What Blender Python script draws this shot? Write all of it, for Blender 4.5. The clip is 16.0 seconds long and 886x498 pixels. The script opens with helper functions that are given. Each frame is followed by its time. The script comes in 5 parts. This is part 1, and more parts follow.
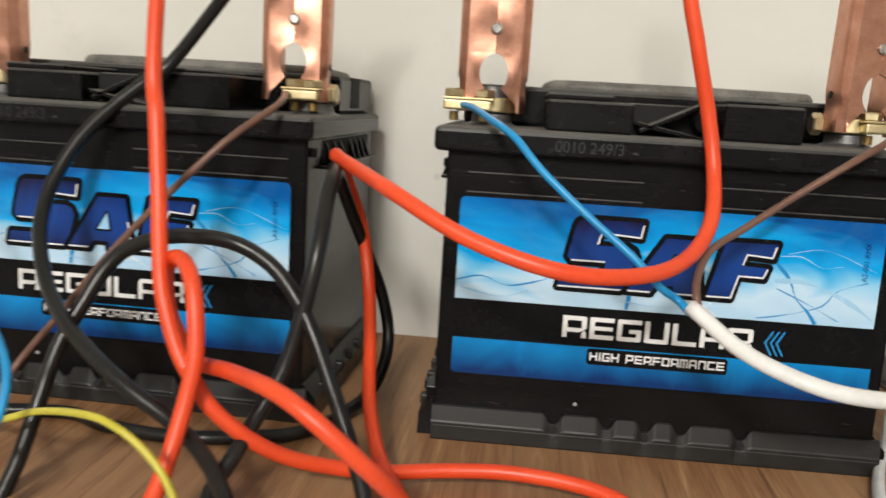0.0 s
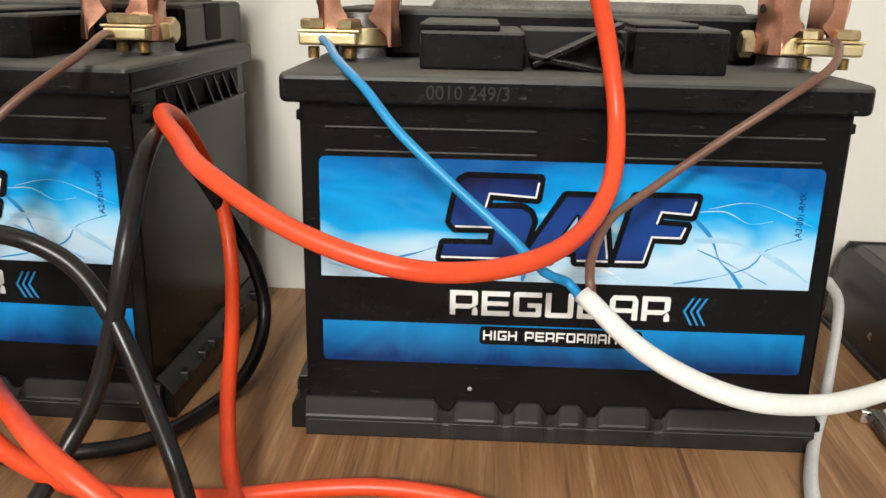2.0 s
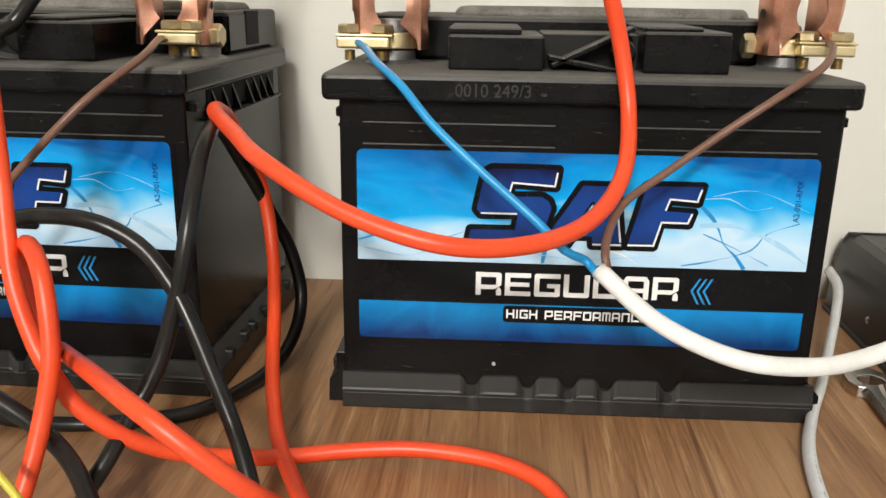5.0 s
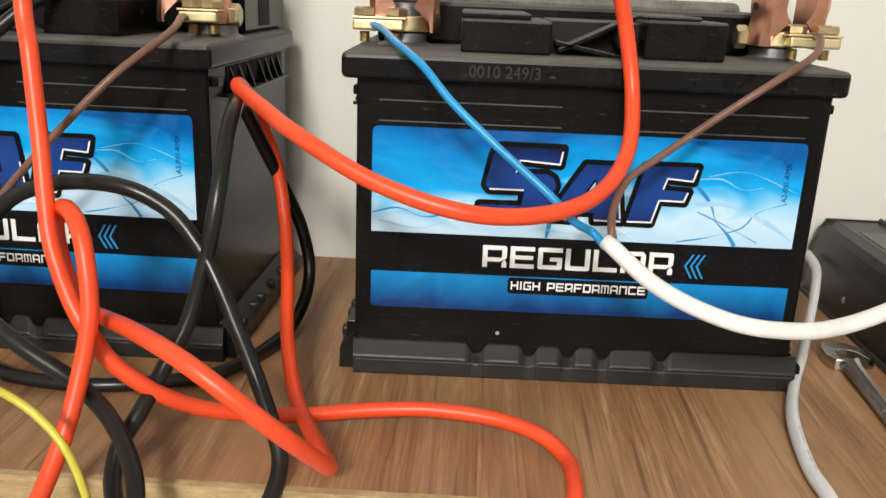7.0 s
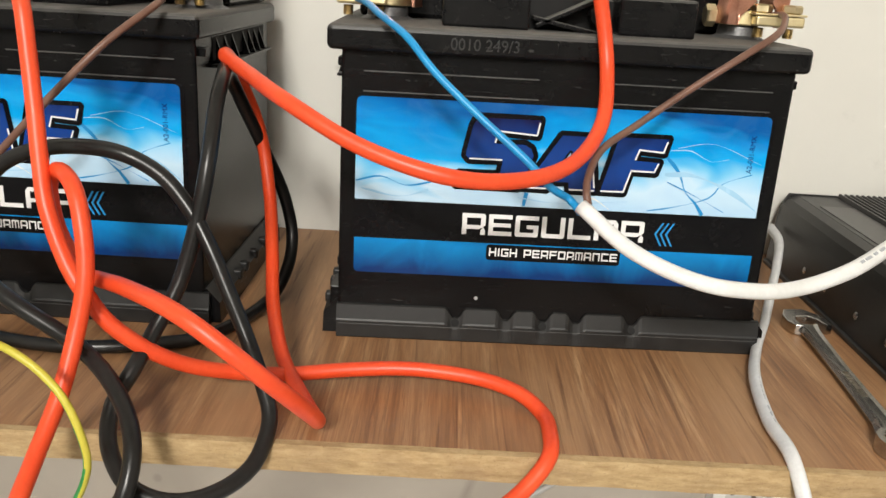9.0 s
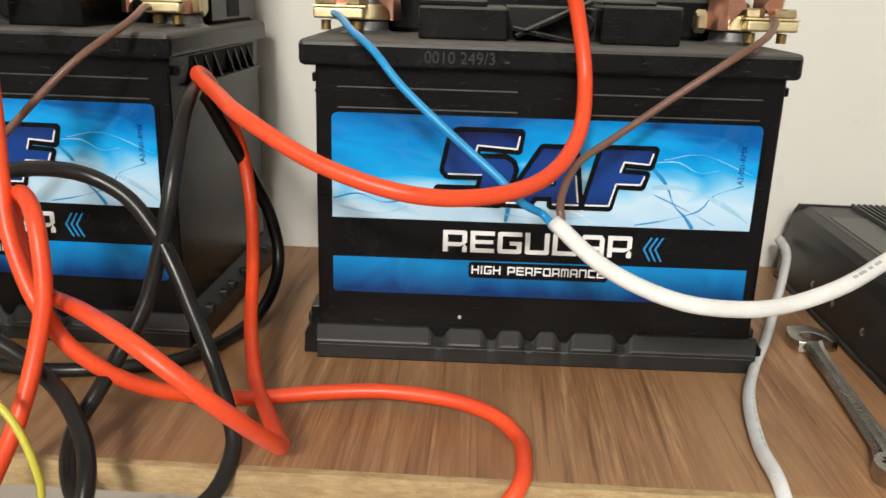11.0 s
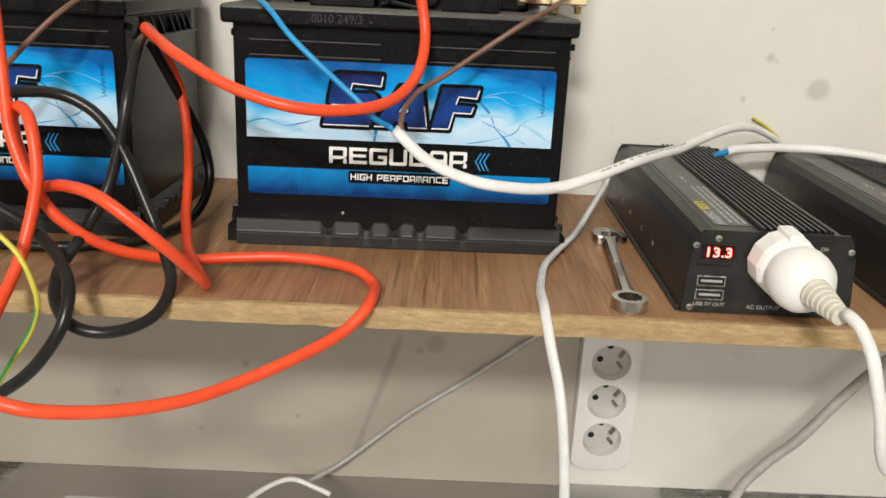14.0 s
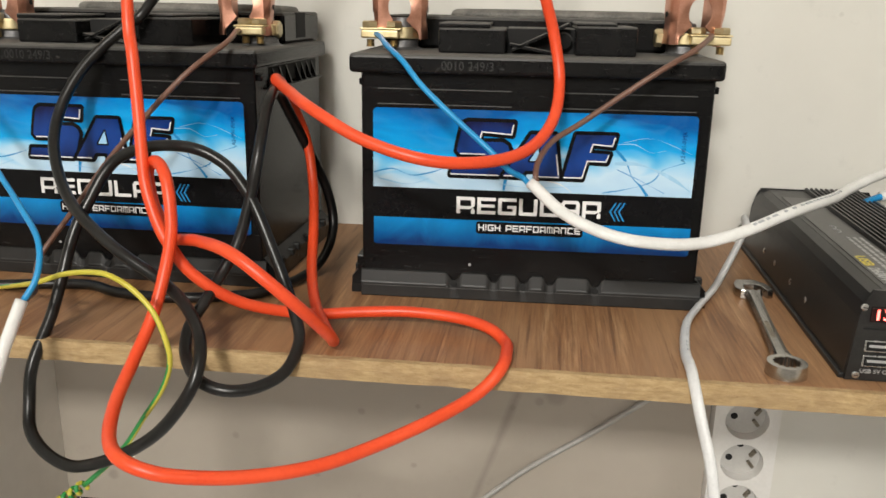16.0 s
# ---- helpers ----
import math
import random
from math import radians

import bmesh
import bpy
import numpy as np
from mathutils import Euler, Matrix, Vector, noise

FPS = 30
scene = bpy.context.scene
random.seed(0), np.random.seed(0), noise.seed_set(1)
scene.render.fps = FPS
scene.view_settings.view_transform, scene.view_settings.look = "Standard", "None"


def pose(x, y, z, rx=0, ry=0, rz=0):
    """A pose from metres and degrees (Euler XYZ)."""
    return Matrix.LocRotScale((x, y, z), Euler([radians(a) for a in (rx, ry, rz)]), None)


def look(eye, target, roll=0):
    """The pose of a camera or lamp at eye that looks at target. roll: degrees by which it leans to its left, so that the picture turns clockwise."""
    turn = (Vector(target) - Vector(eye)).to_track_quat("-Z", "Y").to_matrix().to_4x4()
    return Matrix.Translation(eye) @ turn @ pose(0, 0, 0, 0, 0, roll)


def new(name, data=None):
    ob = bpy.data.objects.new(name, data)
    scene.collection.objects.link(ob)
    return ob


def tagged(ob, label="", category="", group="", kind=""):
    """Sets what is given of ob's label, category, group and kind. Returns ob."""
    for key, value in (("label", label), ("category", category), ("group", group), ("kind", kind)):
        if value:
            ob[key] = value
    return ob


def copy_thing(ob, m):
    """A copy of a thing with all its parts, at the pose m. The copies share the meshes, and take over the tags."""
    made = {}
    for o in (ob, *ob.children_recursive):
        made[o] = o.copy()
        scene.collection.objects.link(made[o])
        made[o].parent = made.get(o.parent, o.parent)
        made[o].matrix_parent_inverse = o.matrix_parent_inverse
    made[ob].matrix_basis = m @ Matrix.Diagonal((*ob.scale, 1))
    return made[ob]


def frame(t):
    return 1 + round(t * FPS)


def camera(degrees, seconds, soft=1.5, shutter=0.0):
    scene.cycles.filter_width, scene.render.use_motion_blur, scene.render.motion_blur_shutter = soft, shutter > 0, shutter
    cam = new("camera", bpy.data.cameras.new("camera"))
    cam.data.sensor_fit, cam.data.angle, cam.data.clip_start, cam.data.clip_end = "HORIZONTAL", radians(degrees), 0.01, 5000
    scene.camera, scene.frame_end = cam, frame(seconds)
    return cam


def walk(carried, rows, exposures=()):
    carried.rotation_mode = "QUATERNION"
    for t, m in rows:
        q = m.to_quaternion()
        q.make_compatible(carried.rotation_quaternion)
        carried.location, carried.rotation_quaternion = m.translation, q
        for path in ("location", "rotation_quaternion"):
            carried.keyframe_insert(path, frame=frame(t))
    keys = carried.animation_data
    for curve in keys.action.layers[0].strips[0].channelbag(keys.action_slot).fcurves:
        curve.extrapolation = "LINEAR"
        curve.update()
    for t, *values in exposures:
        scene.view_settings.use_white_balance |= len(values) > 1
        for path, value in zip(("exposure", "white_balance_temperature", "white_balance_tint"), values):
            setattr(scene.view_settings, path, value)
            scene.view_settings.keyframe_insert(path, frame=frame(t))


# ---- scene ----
cam = camera(55.51, 16.0, shutter=0.35)
PATH = [
    (0, (-0.07, -0.435, 0.18), (-0.259, 1.526, -0.165), 3.4),
    (0.5, (-0.036, -0.378, 0.201), (-0.177, 1.551, -0.308), 2.8),
    (1, (-0.029, -0.352, 0.198), (-0.171, 1.564, -0.356), 2.1),
    (1.5, (-0.03, -0.348, 0.203), (-0.151, 1.56, -0.384), 1.4),
    (2, (-0.03, -0.354, 0.202), (-0.138, 1.553, -0.39), 1.2),
    (2.5, (-0.019, -0.364, 0.202), (-0.149, 1.547, -0.375), 0.7),
    (3, (-0.026, -0.367, 0.202), (-0.117, 1.549, -0.361), 0.7),
    (3.5, (-0.027, -0.365, 0.199), (-0.118, 1.552, -0.361), 0.7),
    (4, (-0.028, -0.367, 0.2), (-0.129, 1.55, -0.362), 0.8),
    (4.5, (-0.033, -0.378, 0.202), (-0.138, 1.537, -0.365), 0.8),
    (5, (-0.036, -0.39, 0.202), (-0.167, 1.52, -0.375), 0.9),
    (7.5, (-0.057, -0.433, 0.197), (-0.091, 1.476, -0.399), 2.6),
    (8, (-0.059, -0.451, 0.196), (-0.063, 1.454, -0.415), 2.6),
    (8.5, (-0.061, -0.449, 0.188), (-0.048, 1.461, -0.407), 3.2),
    (9, (-0.059, -0.433, 0.194), (-0.045, 1.468, -0.428), 3.3),
    (11.5, (0.0, -0.42, 0.194), (-0.102, 1.487, -0.399), 1.6),
    (12, (0.027, -0.46, 0.183), (-0.091, 1.444, -0.416), 1.4),
    (12.5, (0.012, -0.513, 0.192), (-0.134, 1.383, -0.427), 0.5),
    (13, (-0.042, -0.594, 0.183), (-0.029, 1.31, -0.428), 1.7),
    (13.5, (-0.025, -0.622, 0.187), (0.058, 1.282, -0.42), 3.0),
    (14, (0.031, -0.589, 0.191), (0.052, 1.314, -0.423), 2.8),
    (14.5, (0.047, -0.568, 0.198), (-0.045, 1.334, -0.416), 1.7),
    (15, (0.042, -0.556, 0.193), (-0.111, 1.343, -0.415), 1.3),
    (15.5, (0.028, -0.561, 0.195), (-0.171, 1.343, -0.384), 1.0),
    (16, (0.008, -0.562, 0.198), (-0.207, 1.348, -0.355), 1.1),
]
walk(cam, [(t, look(eye, target, roll)) for t, eye, target, roll in PATH], [(0, -0.20), (0.6, -0.05), (2, 0.03), (5, 0.04), (8, 0.07), (9.2, 0.05), (12, -0.07), (14, -0.09), (15, -0.21), (16, -0.19)])

# ---- world and lights ----
world = bpy.data.worlds.new("world")
scene.world = world
world.use_nodes = True
world.node_tree.nodes["Background"].inputs[0].default_value = (0.9, 0.95, 1.0, 1)
world.node_tree.nodes["Background"].inputs[1].default_value = 0.05


def lamp(eye, target, width, depth, watts, colour):
    data = bpy.data.lights.new("area_lamp", "AREA")
    data.shape, data.size, data.size_y = "RECTANGLE", width, depth
    data.energy, data.color = watts, colour
    ob = new("ceiling_lamp_light", data)
    ob.matrix_world = look(eye, target)
    return ob


lamp((-0.35, -2.50, 1.46), (-0.1, 0.0, 0.0), 0.40, 0.20, 60, (1.0, 0.958, 0.885))
# broad unseen fill, added to soften the shade under the shelf
lamp((-0.20, -3.80, 1.50), (0.1, 0.0, 0.0), 1.60, 0.60, 54, (1.0, 0.958, 0.885))

# ---- materials ----


def material(name, colour=(0.5, 0.5, 0.5), rough=0.5, metal=0.0, spec=0.5):
    m = bpy.data.materials.new(name)
    m.use_nodes = True
    b = m.node_tree.nodes["Principled BSDF"]
    b.inputs["Base Color"].default_value = (*colour, 1)
    b.inputs["Roughness"].default_value = rough
    b.inputs["Metallic"].default_value = metal
    b.inputs["Specular IOR Level"].default_value = spec
    return m


class Nodes:
    """Short hand for adding nodes to a material."""

    def __init__(self, m):
        self.t = m.node_tree
        self.b = self.t.nodes["Principled BSDF"]

    def add(self, kind, **given):
        n = self.t.nodes.new(kind)
        for key, value in given.items():
            n.inputs[key.replace("_", " ")].default_value = value
        return n

    def link(self, a, out, b, into):
        self.t.links.new(a.outputs[out], b.inputs[into])

    def coords(self, scale=(1, 1, 1), turn=(0, 0, 0)):
        c = self.add("ShaderNodeTexCoord")
        mp = self.add("ShaderNodeMapping")
        mp.inputs["Scale"].default_value = scale
        mp.inputs["Rotation"].default_value = turn
        self.link(c, "Object", mp, "Vector")
        return mp

    def noise(self, at, scale, detail=4.0, rough=0.55, distortion=0.0):
        n = self.add("ShaderNodeTexNoise", Scale=scale, Detail=detail, Roughness=rough, Distortion=distortion)
        self.link(at, "Vector", n, "Vector")
        return n

    def ramp(self, src, out, stops):
        r = self.add("ShaderNodeValToRGB")
        e = r.color_ramp.elements
        while len(e) < len(stops):
            e.new(0.5)
        for k, (p, c) in enumerate(stops):
            e[k].position, e[k].color = p, (*c, 1) if len(c) == 3 else c
        self.link(src, out, r, "Fac")
        return r

    def math(self, op, a, b=None, c=None, clamp=False):
        n = self.add("ShaderNodeMath")
        n.operation, n.use_clamp = op, clamp
        for k, v in enumerate((a, b, c)):
            if v is None:
                continue
            if isinstance(v, (int, float)):
                n.inputs[k].default_value = v
            else:
                self.t.links.new(v, n.inputs[k])
        return n.outputs[0]

    def mix(self, fac, a, b, kind="MIX"):
        n = self.add("ShaderNodeMix")
        n.data_type, n.blend_type = "RGBA", kind
        for sock, v in ((n.inputs[0], fac), (n.inputs[6], a), (n.inputs[7], b)):
            if isinstance(v, (int, float)):
                sock.default_value = v
            elif isinstance(v, tuple):
                sock.default_value = (*v, 1)
            else:
                self.t.links.new(v, sock)
        return n.outputs[2]

    def bump(self, height, strength=0.2, distance=0.001):
        n = self.add("ShaderNodeBump", Strength=strength, Distance=distance)
        self.t.links.new(height, n.inputs["Height"])
        self.t.links.new(n.outputs[0], self.b.inputs["Normal"])
        return n


def worn(name, low, high, rough=(0.35, 0.55), scale=60.0, metal=0.0, bump=0.1, distance=0.0003, spec=0.5):
    """A surface mottled at two scales, in colour, gloss and relief."""
    m = material(name, low, rough[0], metal, spec)
    n = Nodes(m)
    at = n.coords()
    a, b = n.noise(at, scale), n.noise(at, scale * 9, 3.0)
    f = n.math("ADD", n.math("MULTIPLY", a.outputs[0], 0.65), n.math("MULTIPLY", b.outputs[0], 0.35))
    r = n.add("ShaderNodeMapRange")
    r.inputs["From Min"].default_value, r.inputs["From Max"].default_value = 0.35, 0.65
    n.t.links.new(f, r.inputs["Value"])
    n.t.links.new(n.mix(r.outputs[0], low, high), n.b.inputs["Base Color"])
    q = n.add("ShaderNodeMapRange")
    q.inputs["To Min"].default_value, q.inputs["To Max"].default_value = rough
    n.link(a, 0, q, "Value")
    n.t.links.new(q.outputs[0], n.b.inputs["Roughness"])
    if bump:
        n.bump(b.outputs[0], bump, distance)
    return m


def dusty_plastic(dust_share=0.10, top=0.42):
    """Black battery case: fine moulded grain with pale dust that lies in patches."""
    m = material("black_case_plastic", (0.005, 0.005, 0.006), 0.28, 0.0, 0.22)
    n = Nodes(m)
    at = n.coords()
    big, grain = n.noise(at, 26.0, 6.0, 0.7, 0.4), n.noise(at, 1900.0, 2.0)
    wipes = n.noise(n.coords((9, 9, 60), (0.2, 0.5, 0.3)), 8.0, 4.0, 0.7)
    up = n.add("ShaderNodeNewGeometry")
    sep = n.add("ShaderNodeSeparateXYZ")
    n.link(up, "Normal", sep, 0)
    flat = n.math("MULTIPLY", n.math("MAXIMUM", sep.outputs[2], 0.0), 0.35)
    dust = n.math("MULTIPLY", n.ramp(big, 0, [(0.48, (0, 0, 0)), (0.8, (1, 1, 1))]).outputs[0], n.math("ADD", dust_share, flat), clamp=True)
    streak = n.math("MULTIPLY", n.ramp(wipes, 0, [(0.6, (0, 0, 0)), (0.8, (1, 1, 1))]).outputs[0], 0.05)
    scuffs = n.noise(n.coords((40, 90, 260), (0.5, 0.2, 0.1)), 3.0, 3.0, 0.6, 0.6)
    streak = n.math("ADD", streak, n.math("MULTIPLY", n.ramp(scuffs, 0, [(0.68, (0, 0, 0)), (0.76, (1, 1, 1))]).outputs[0], 0.35))
    f = n.math("ADD", n.math("ADD", dust, streak), n.math("ADD", dust_share * 0.25, n.math("MULTIPLY", flat, top)), clamp=True)
    n.t.links.new(n.mix(f, (0.0040, 0.0040, 0.0045), (0.15, 0.145, 0.135)), n.b.inputs["Base Color"])
    n.t.links.new(n.math("ADD", 0.25, n.math("MULTIPLY", f, 0.6)), n.b.inputs["Roughness"])
    n.bump(grain.outputs[0], 0.12, 0.0002)
    return m


def label_print():
    """Printed foil: saturated blue at the top that breaks up into an icy white with cloudy waves."""
    m = material("label_print", (0.05, 0.3, 0.7), 0.20, 0.0, 0.35)
    n = Nodes(m)
    at = n.coords()
    c = n.add("ShaderNodeSeparateXYZ")
    n.link(at, "Vector", c, 0)
    x, z = c.outputs[0], c.outputs[2]
    waves = n.noise(n.coords((1, 1, 2.5)), 17.0, 2.0, 0.5, 1.2)
    clouds = n.noise(n.coords((1, 1, 2)), 42.0, 3.0, 0.6, 1.6)
    h = n.math("ADD", z, n.math("MULTIPLY", n.math("SUBTRACT", waves.outputs[0], 0.5), 0.045))
    h = n.math("ADD", h, n.math("MULTIPLY", n.math("SINE", n.math("MULTIPLY", x, 34.0)), -0.004))
    u = n.math("DIVIDE", n.math("SUBTRACT", h, 0.0778), 0.0542)
    r = n.add("ShaderNodeValToRGB")
    n.t.links.new(u, r.inputs[0])
    e = r.color_ramp.elements
    stops = [(0.0, (0.44, 0.66, 0.87)), (0.24, (0.54, 0.74, 0.91)), (0.40, (0.20, 0.57, 0.87)), (0.54, (0.002, 0.36, 0.80)), (0.8, (0.0, 0.22, 0.62)), (1.0, (0.0, 0.09, 0.34))]
    while len(e) < len(stops):
        e.new(0.5)
    for k, (p, col) in enumerate(stops):
        e[k].position, e[k].color = p, (*col, 1)
    veil = n.ramp(clouds, 0, [(0.45, (0, 0, 0)), (0.75, (1, 1, 1))])
    n.t.links.new(n.mix(n.math("MULTIPLY", veil.outputs[0], 0.04), r.outputs[0], (0.40, 0.70, 0.90)), n.b.inputs["Base Color"])
    n.bump(n.noise(at, 90.0, 2.0).outputs[0], 0.03, 0.0005)
    return m


def label_lower():
    m = material("label_lower_print", (0.01, 0.15, 0.5), 0.20, 0.0, 0.35)
    n = Nodes(m)
    at = n.coords()
    c = n.add("ShaderNodeSeparateXYZ")
    n.link(at, "Vector", c, 0)
    f = n.noise(n.coords((1, 1, 0.6), (0, 0.5, 0)), 34.0, 3.0, 0.6, 1.0)
    u = n.math("ADD", n.math("DIVIDE", n.math("SUBTRACT", c.outputs[2], 0.039), 0.0188), n.math("MULTIPLY", n.math("SUBTRACT", f.outputs[0], 0.5), 0.9), clamp=True)
    n.t.links.new(n.mix(u, (0.001, 0.030, 0.15), (0.003, 0.24, 0.62)), n.b.inputs["Base Color"])
    n.bump(n.noise(at, 90.0, 2.0).outputs[0], 0.03, 0.0005)
    return m


def navy_print():
    """Emblem ink: near-black navy at the top that lightens to royal blue below."""
    m = material("navy_print", (0.006, 0.02, 0.15), 0.22)
    n = Nodes(m)
    at = n.coords()
    c = n.add("ShaderNodeSeparateXYZ")
    n.link(at, "Vector", c, 0)
    f = n.noise(n.coords((1, 1, 0.5)), 55.0, 2.0, 0.5, 0.5)
    u = n.math("DIVIDE", n.math("SUBTRACT", 0.124, c.outputs[2]), 0.036)
    u = n.math("ADD", n.math("SINE", n.math("MULTIPLY", u, 3.0)), n.math("MULTIPLY", n.math("SUBTRACT", f.outputs[0], 0.5), 1.2), clamp=True)
    n.t.links.new(n.mix(u, (0.003, 0.006, 0.055), (0.005, 0.045, 0.25)), n.b.inputs["Base Color"])
    return m


def shelf_wood():
    """Walnut laminate, its grain running from front to back."""
    m = material("walnut_laminate", (0.176, 0.092, 0.047), 0.45)
    n = Nodes(m)
    fine = n.noise(n.coords((1, 0.028, 1), (0, 0, 0.08)), 620.0, 6.0, 0.75, 0.3)
    band = n.noise(n.coords((1, 0.075, 1), (0, 0, 0.10)), 85.0, 6.0, 0.72, 0.7)
    broad = n.noise(n.coords((1, 0.16, 1), (0, 0, 0.08)), 17.0, 4.0, 0.55, 0.5)
    dark = n.noise(n.coords((1, 0.030, 1), (0, 0, 0.13)), 210.0, 4.0, 0.65, 0.5)
    a = n.ramp(band, 0, [(0.30, (0.167, 0.067, 0.026)), (0.44, (0.308, 0.147, 0.061)), (0.56, (0.405, 0.213, 0.096)), (0.70, (0.546, 0.331, 0.167))])
    g = n.ramp(fine, 0, [(0.38, (0.75, 0.75, 0.75)), (0.60, (0, 0, 0))])
    b = n.mix(g.outputs[0], a.outputs[0], (0.189, 0.090, 0.040))
    d = n.mix(n.ramp(broad, 0, [(0.42, (0, 0, 0)), (0.62, (0.6, 0.6, 0.6))]).outputs[0], b, (0.414, 0.244, 0.126))
    p = n.ramp(dark, 0, [(0.58, (0, 0, 0)), (0.68, (0.7, 0.7, 0.7))])
    n.t.links.new(n.mix(p.outputs[0], d, (0.132, 0.057, 0.026)), n.b.inputs["Base Color"])
    n.t.links.new(n.math("ADD", 0.40, n.math("MULTIPLY", broad.outputs[0], 0.2)), n.b.inputs["Roughness"])
    n.bump(fine.outputs[0], 0.08, 0.0003)
    return m


def board_edge():
    """Raw fibreboard edge: fine pressed fibres, ochre, with stains and a few chips."""
    m = material("fibreboard_edge", (0.5, 0.33, 0.15), 0.85)
    n = Nodes(m)
    at = n.coords((0.35, 1, 1.4))
    dirt, fibre, speck = n.noise(n.coords(), 26.0, 6.0, 0.75, 0.5), n.noise(at, 260.0, 5.0, 0.7), n.noise(n.coords(), 900.0, 3.0)
    a = n.ramp(fibre, 0, [(0.3, (0.30, 0.195, 0.090)), (0.52, (0.43, 0.30, 0.150)), (0.72, (0.52, 0.385, 0.21))])
    b = n.mix(n.ramp(dirt, 0, [(0.46, (0, 0, 0)), (0.72, (0.65, 0.65, 0.65))]).outputs[0], a.outputs[0], (0.27, 0.175, 0.095))
    n.t.links.new(n.mix(n.ramp(speck, 0, [(0.60, (0, 0, 0)), (0.72, (0.5, 0.5, 0.5))]).outputs[0], b, (0.20, 0.12, 0.06)), n.b.inputs["Base Color"])
    n.bump(fibre.outputs[0], 0.5, 0.0007)
    return m


def plaster(name, low, high, dents=(), mark_tone=(0.30, 0.28, 0.25), dark_streak=None):
    """Painted plaster with brush texture, faint scuffs and a few knocked spots."""
    m = material(name, low, 0.75)
    n = Nodes(m)
    at = n.coords()
    broad, mid, fine = n.noise(at, 3.2, 5.0, 0.65), n.noise(at, 24.0, 5.0, 0.7), n.noise(at, 260.0, 3.0)
    col = n.mix(n.ramp(broad, 0, [(0.3, (0, 0, 0)), (0.7, (1, 1, 1))]).outputs[0], low, high)
    scuff = n.ramp(mid, 0, [(0.62, (0, 0, 0)), (0.78, (0.35, 0.35, 0.35))])
    col = n.mix(scuff.outputs[0], col, tuple(0.72 * v for v in low))
    height = n.math("ADD", n.math("MULTIPLY", mid.outputs[0], 0.6), n.math("MULTIPLY", fine.outputs[0], 0.25))
    for x, z, r in dents:
        v = n.add("ShaderNodeVectorMath")
        v.operation = "DISTANCE"
        n.link(at, "Vector", v, 0)
        v.inputs[1].default_value = (x, 0.19, z)
        d = n.math("ADD", v.outputs["Value"], n.math("MULTIPLY", n.math("SUBTRACT", mid.outputs[0], 0.5), r * 1.2))
        f = n.math("SUBTRACT", 1.0, n.math("DIVIDE", d, r), clamp=True)
        f = n.math("MULTIPLY", f, 2.2, clamp=True)
        col = n.mix(n.math("MULTIPLY", f, 0.38), col, mark_tone)
        height = n.math("SUBTRACT", height, f)
    # one long slanting streak, darkest along its middle
    if dark_streak:
        x, z, slope, half, width = dark_streak
        c = n.add("ShaderNodeSeparateXYZ")
        n.link(at, "Vector", c, 0)
        up = n.math("SUBTRACT", c.outputs[2], z)
        aside = n.math("ABSOLUTE", n.math("SUBTRACT", n.math("SUBTRACT", c.outputs[0], x), n.math("MULTIPLY", up, slope)))
        past = n.math("MAXIMUM", n.math("SUBTRACT", n.math("ABSOLUTE", up), half), 0.0)
        d = n.math("ADD", n.math("ADD", aside, past), n.math("MULTIPLY", n.math("SUBTRACT", mid.outputs[0], 0.5), width * 1.6))
        f = n.math("SUBTRACT", 1.0, n.math("DIVIDE", d, width), clamp=True)
        col = n.mix(n.math("MULTIPLY", f, 0.55), col, mark_tone)
    n.t.links.new(col, n.b.inputs["Base Color"])
    n.bump(height, 0.25, 0.0012)
    return m


def foil():
    """Aluminium-faced insulation: smooth and dull in the middle, crinkled towards both ends."""
    m = material("aluminium_foil", (0.62, 0.62, 0.60), 0.3, 1.0)
    n = Nodes(m)
    at = n.coords()
    c = n.add("ShaderNodeSeparateXYZ")
    n.link(at, "Vector", c, 0)
    away = n.math("ABSOLUTE", n.math("ADD", c.outputs[0], 0.06))
    edge = n.noise(at, 30.0, 4.0, 0.7)
    away = n.math("ADD", away, n.math("MULTIPLY", n.math("SUBTRACT", edge.outputs[0], 0.5), 0.08))
    f = n.math("MULTIPLY", n.math("SUBTRACT", away, 0.325), 30.0, clamp=True)
    crease = n.noise(n.coords((0.30, 1.7, 1)), 95.0, 5.0, 0.75, 1.4)
    sharp = n.ramp(crease, 0, [(0.42, (0, 0, 0)), (0.50, (0.8, 0.8, 0.8)), (0.58, (0.15, 0.15, 0.15)), (0.70, (1, 1, 1))])
    h = n.math("MULTIPLY", sharp.outputs[0], n.math("ADD", 0.01, f))
    n.t.links.new(n.math("SUBTRACT", 0.40, n.math("MULTIPLY", f, 0.24)), n.b.inputs["Roughness"])
    # dark and bright reflections of the creases, painted into the colour
    crease_reflections = n.mix(n.ramp(crease, 0, [(0.45, (0, 0, 0)), (0.6, (1, 1, 1))]).outputs[0], (0.20, 0.19, 0.18), (0.80, 0.80, 0.79))
    n.t.links.new(n.mix(f, (0.50, 0.50, 0.49), crease_reflections), n.b.inputs["Base Color"])
    n.bump(h, 1.0, 0.006)
    return m


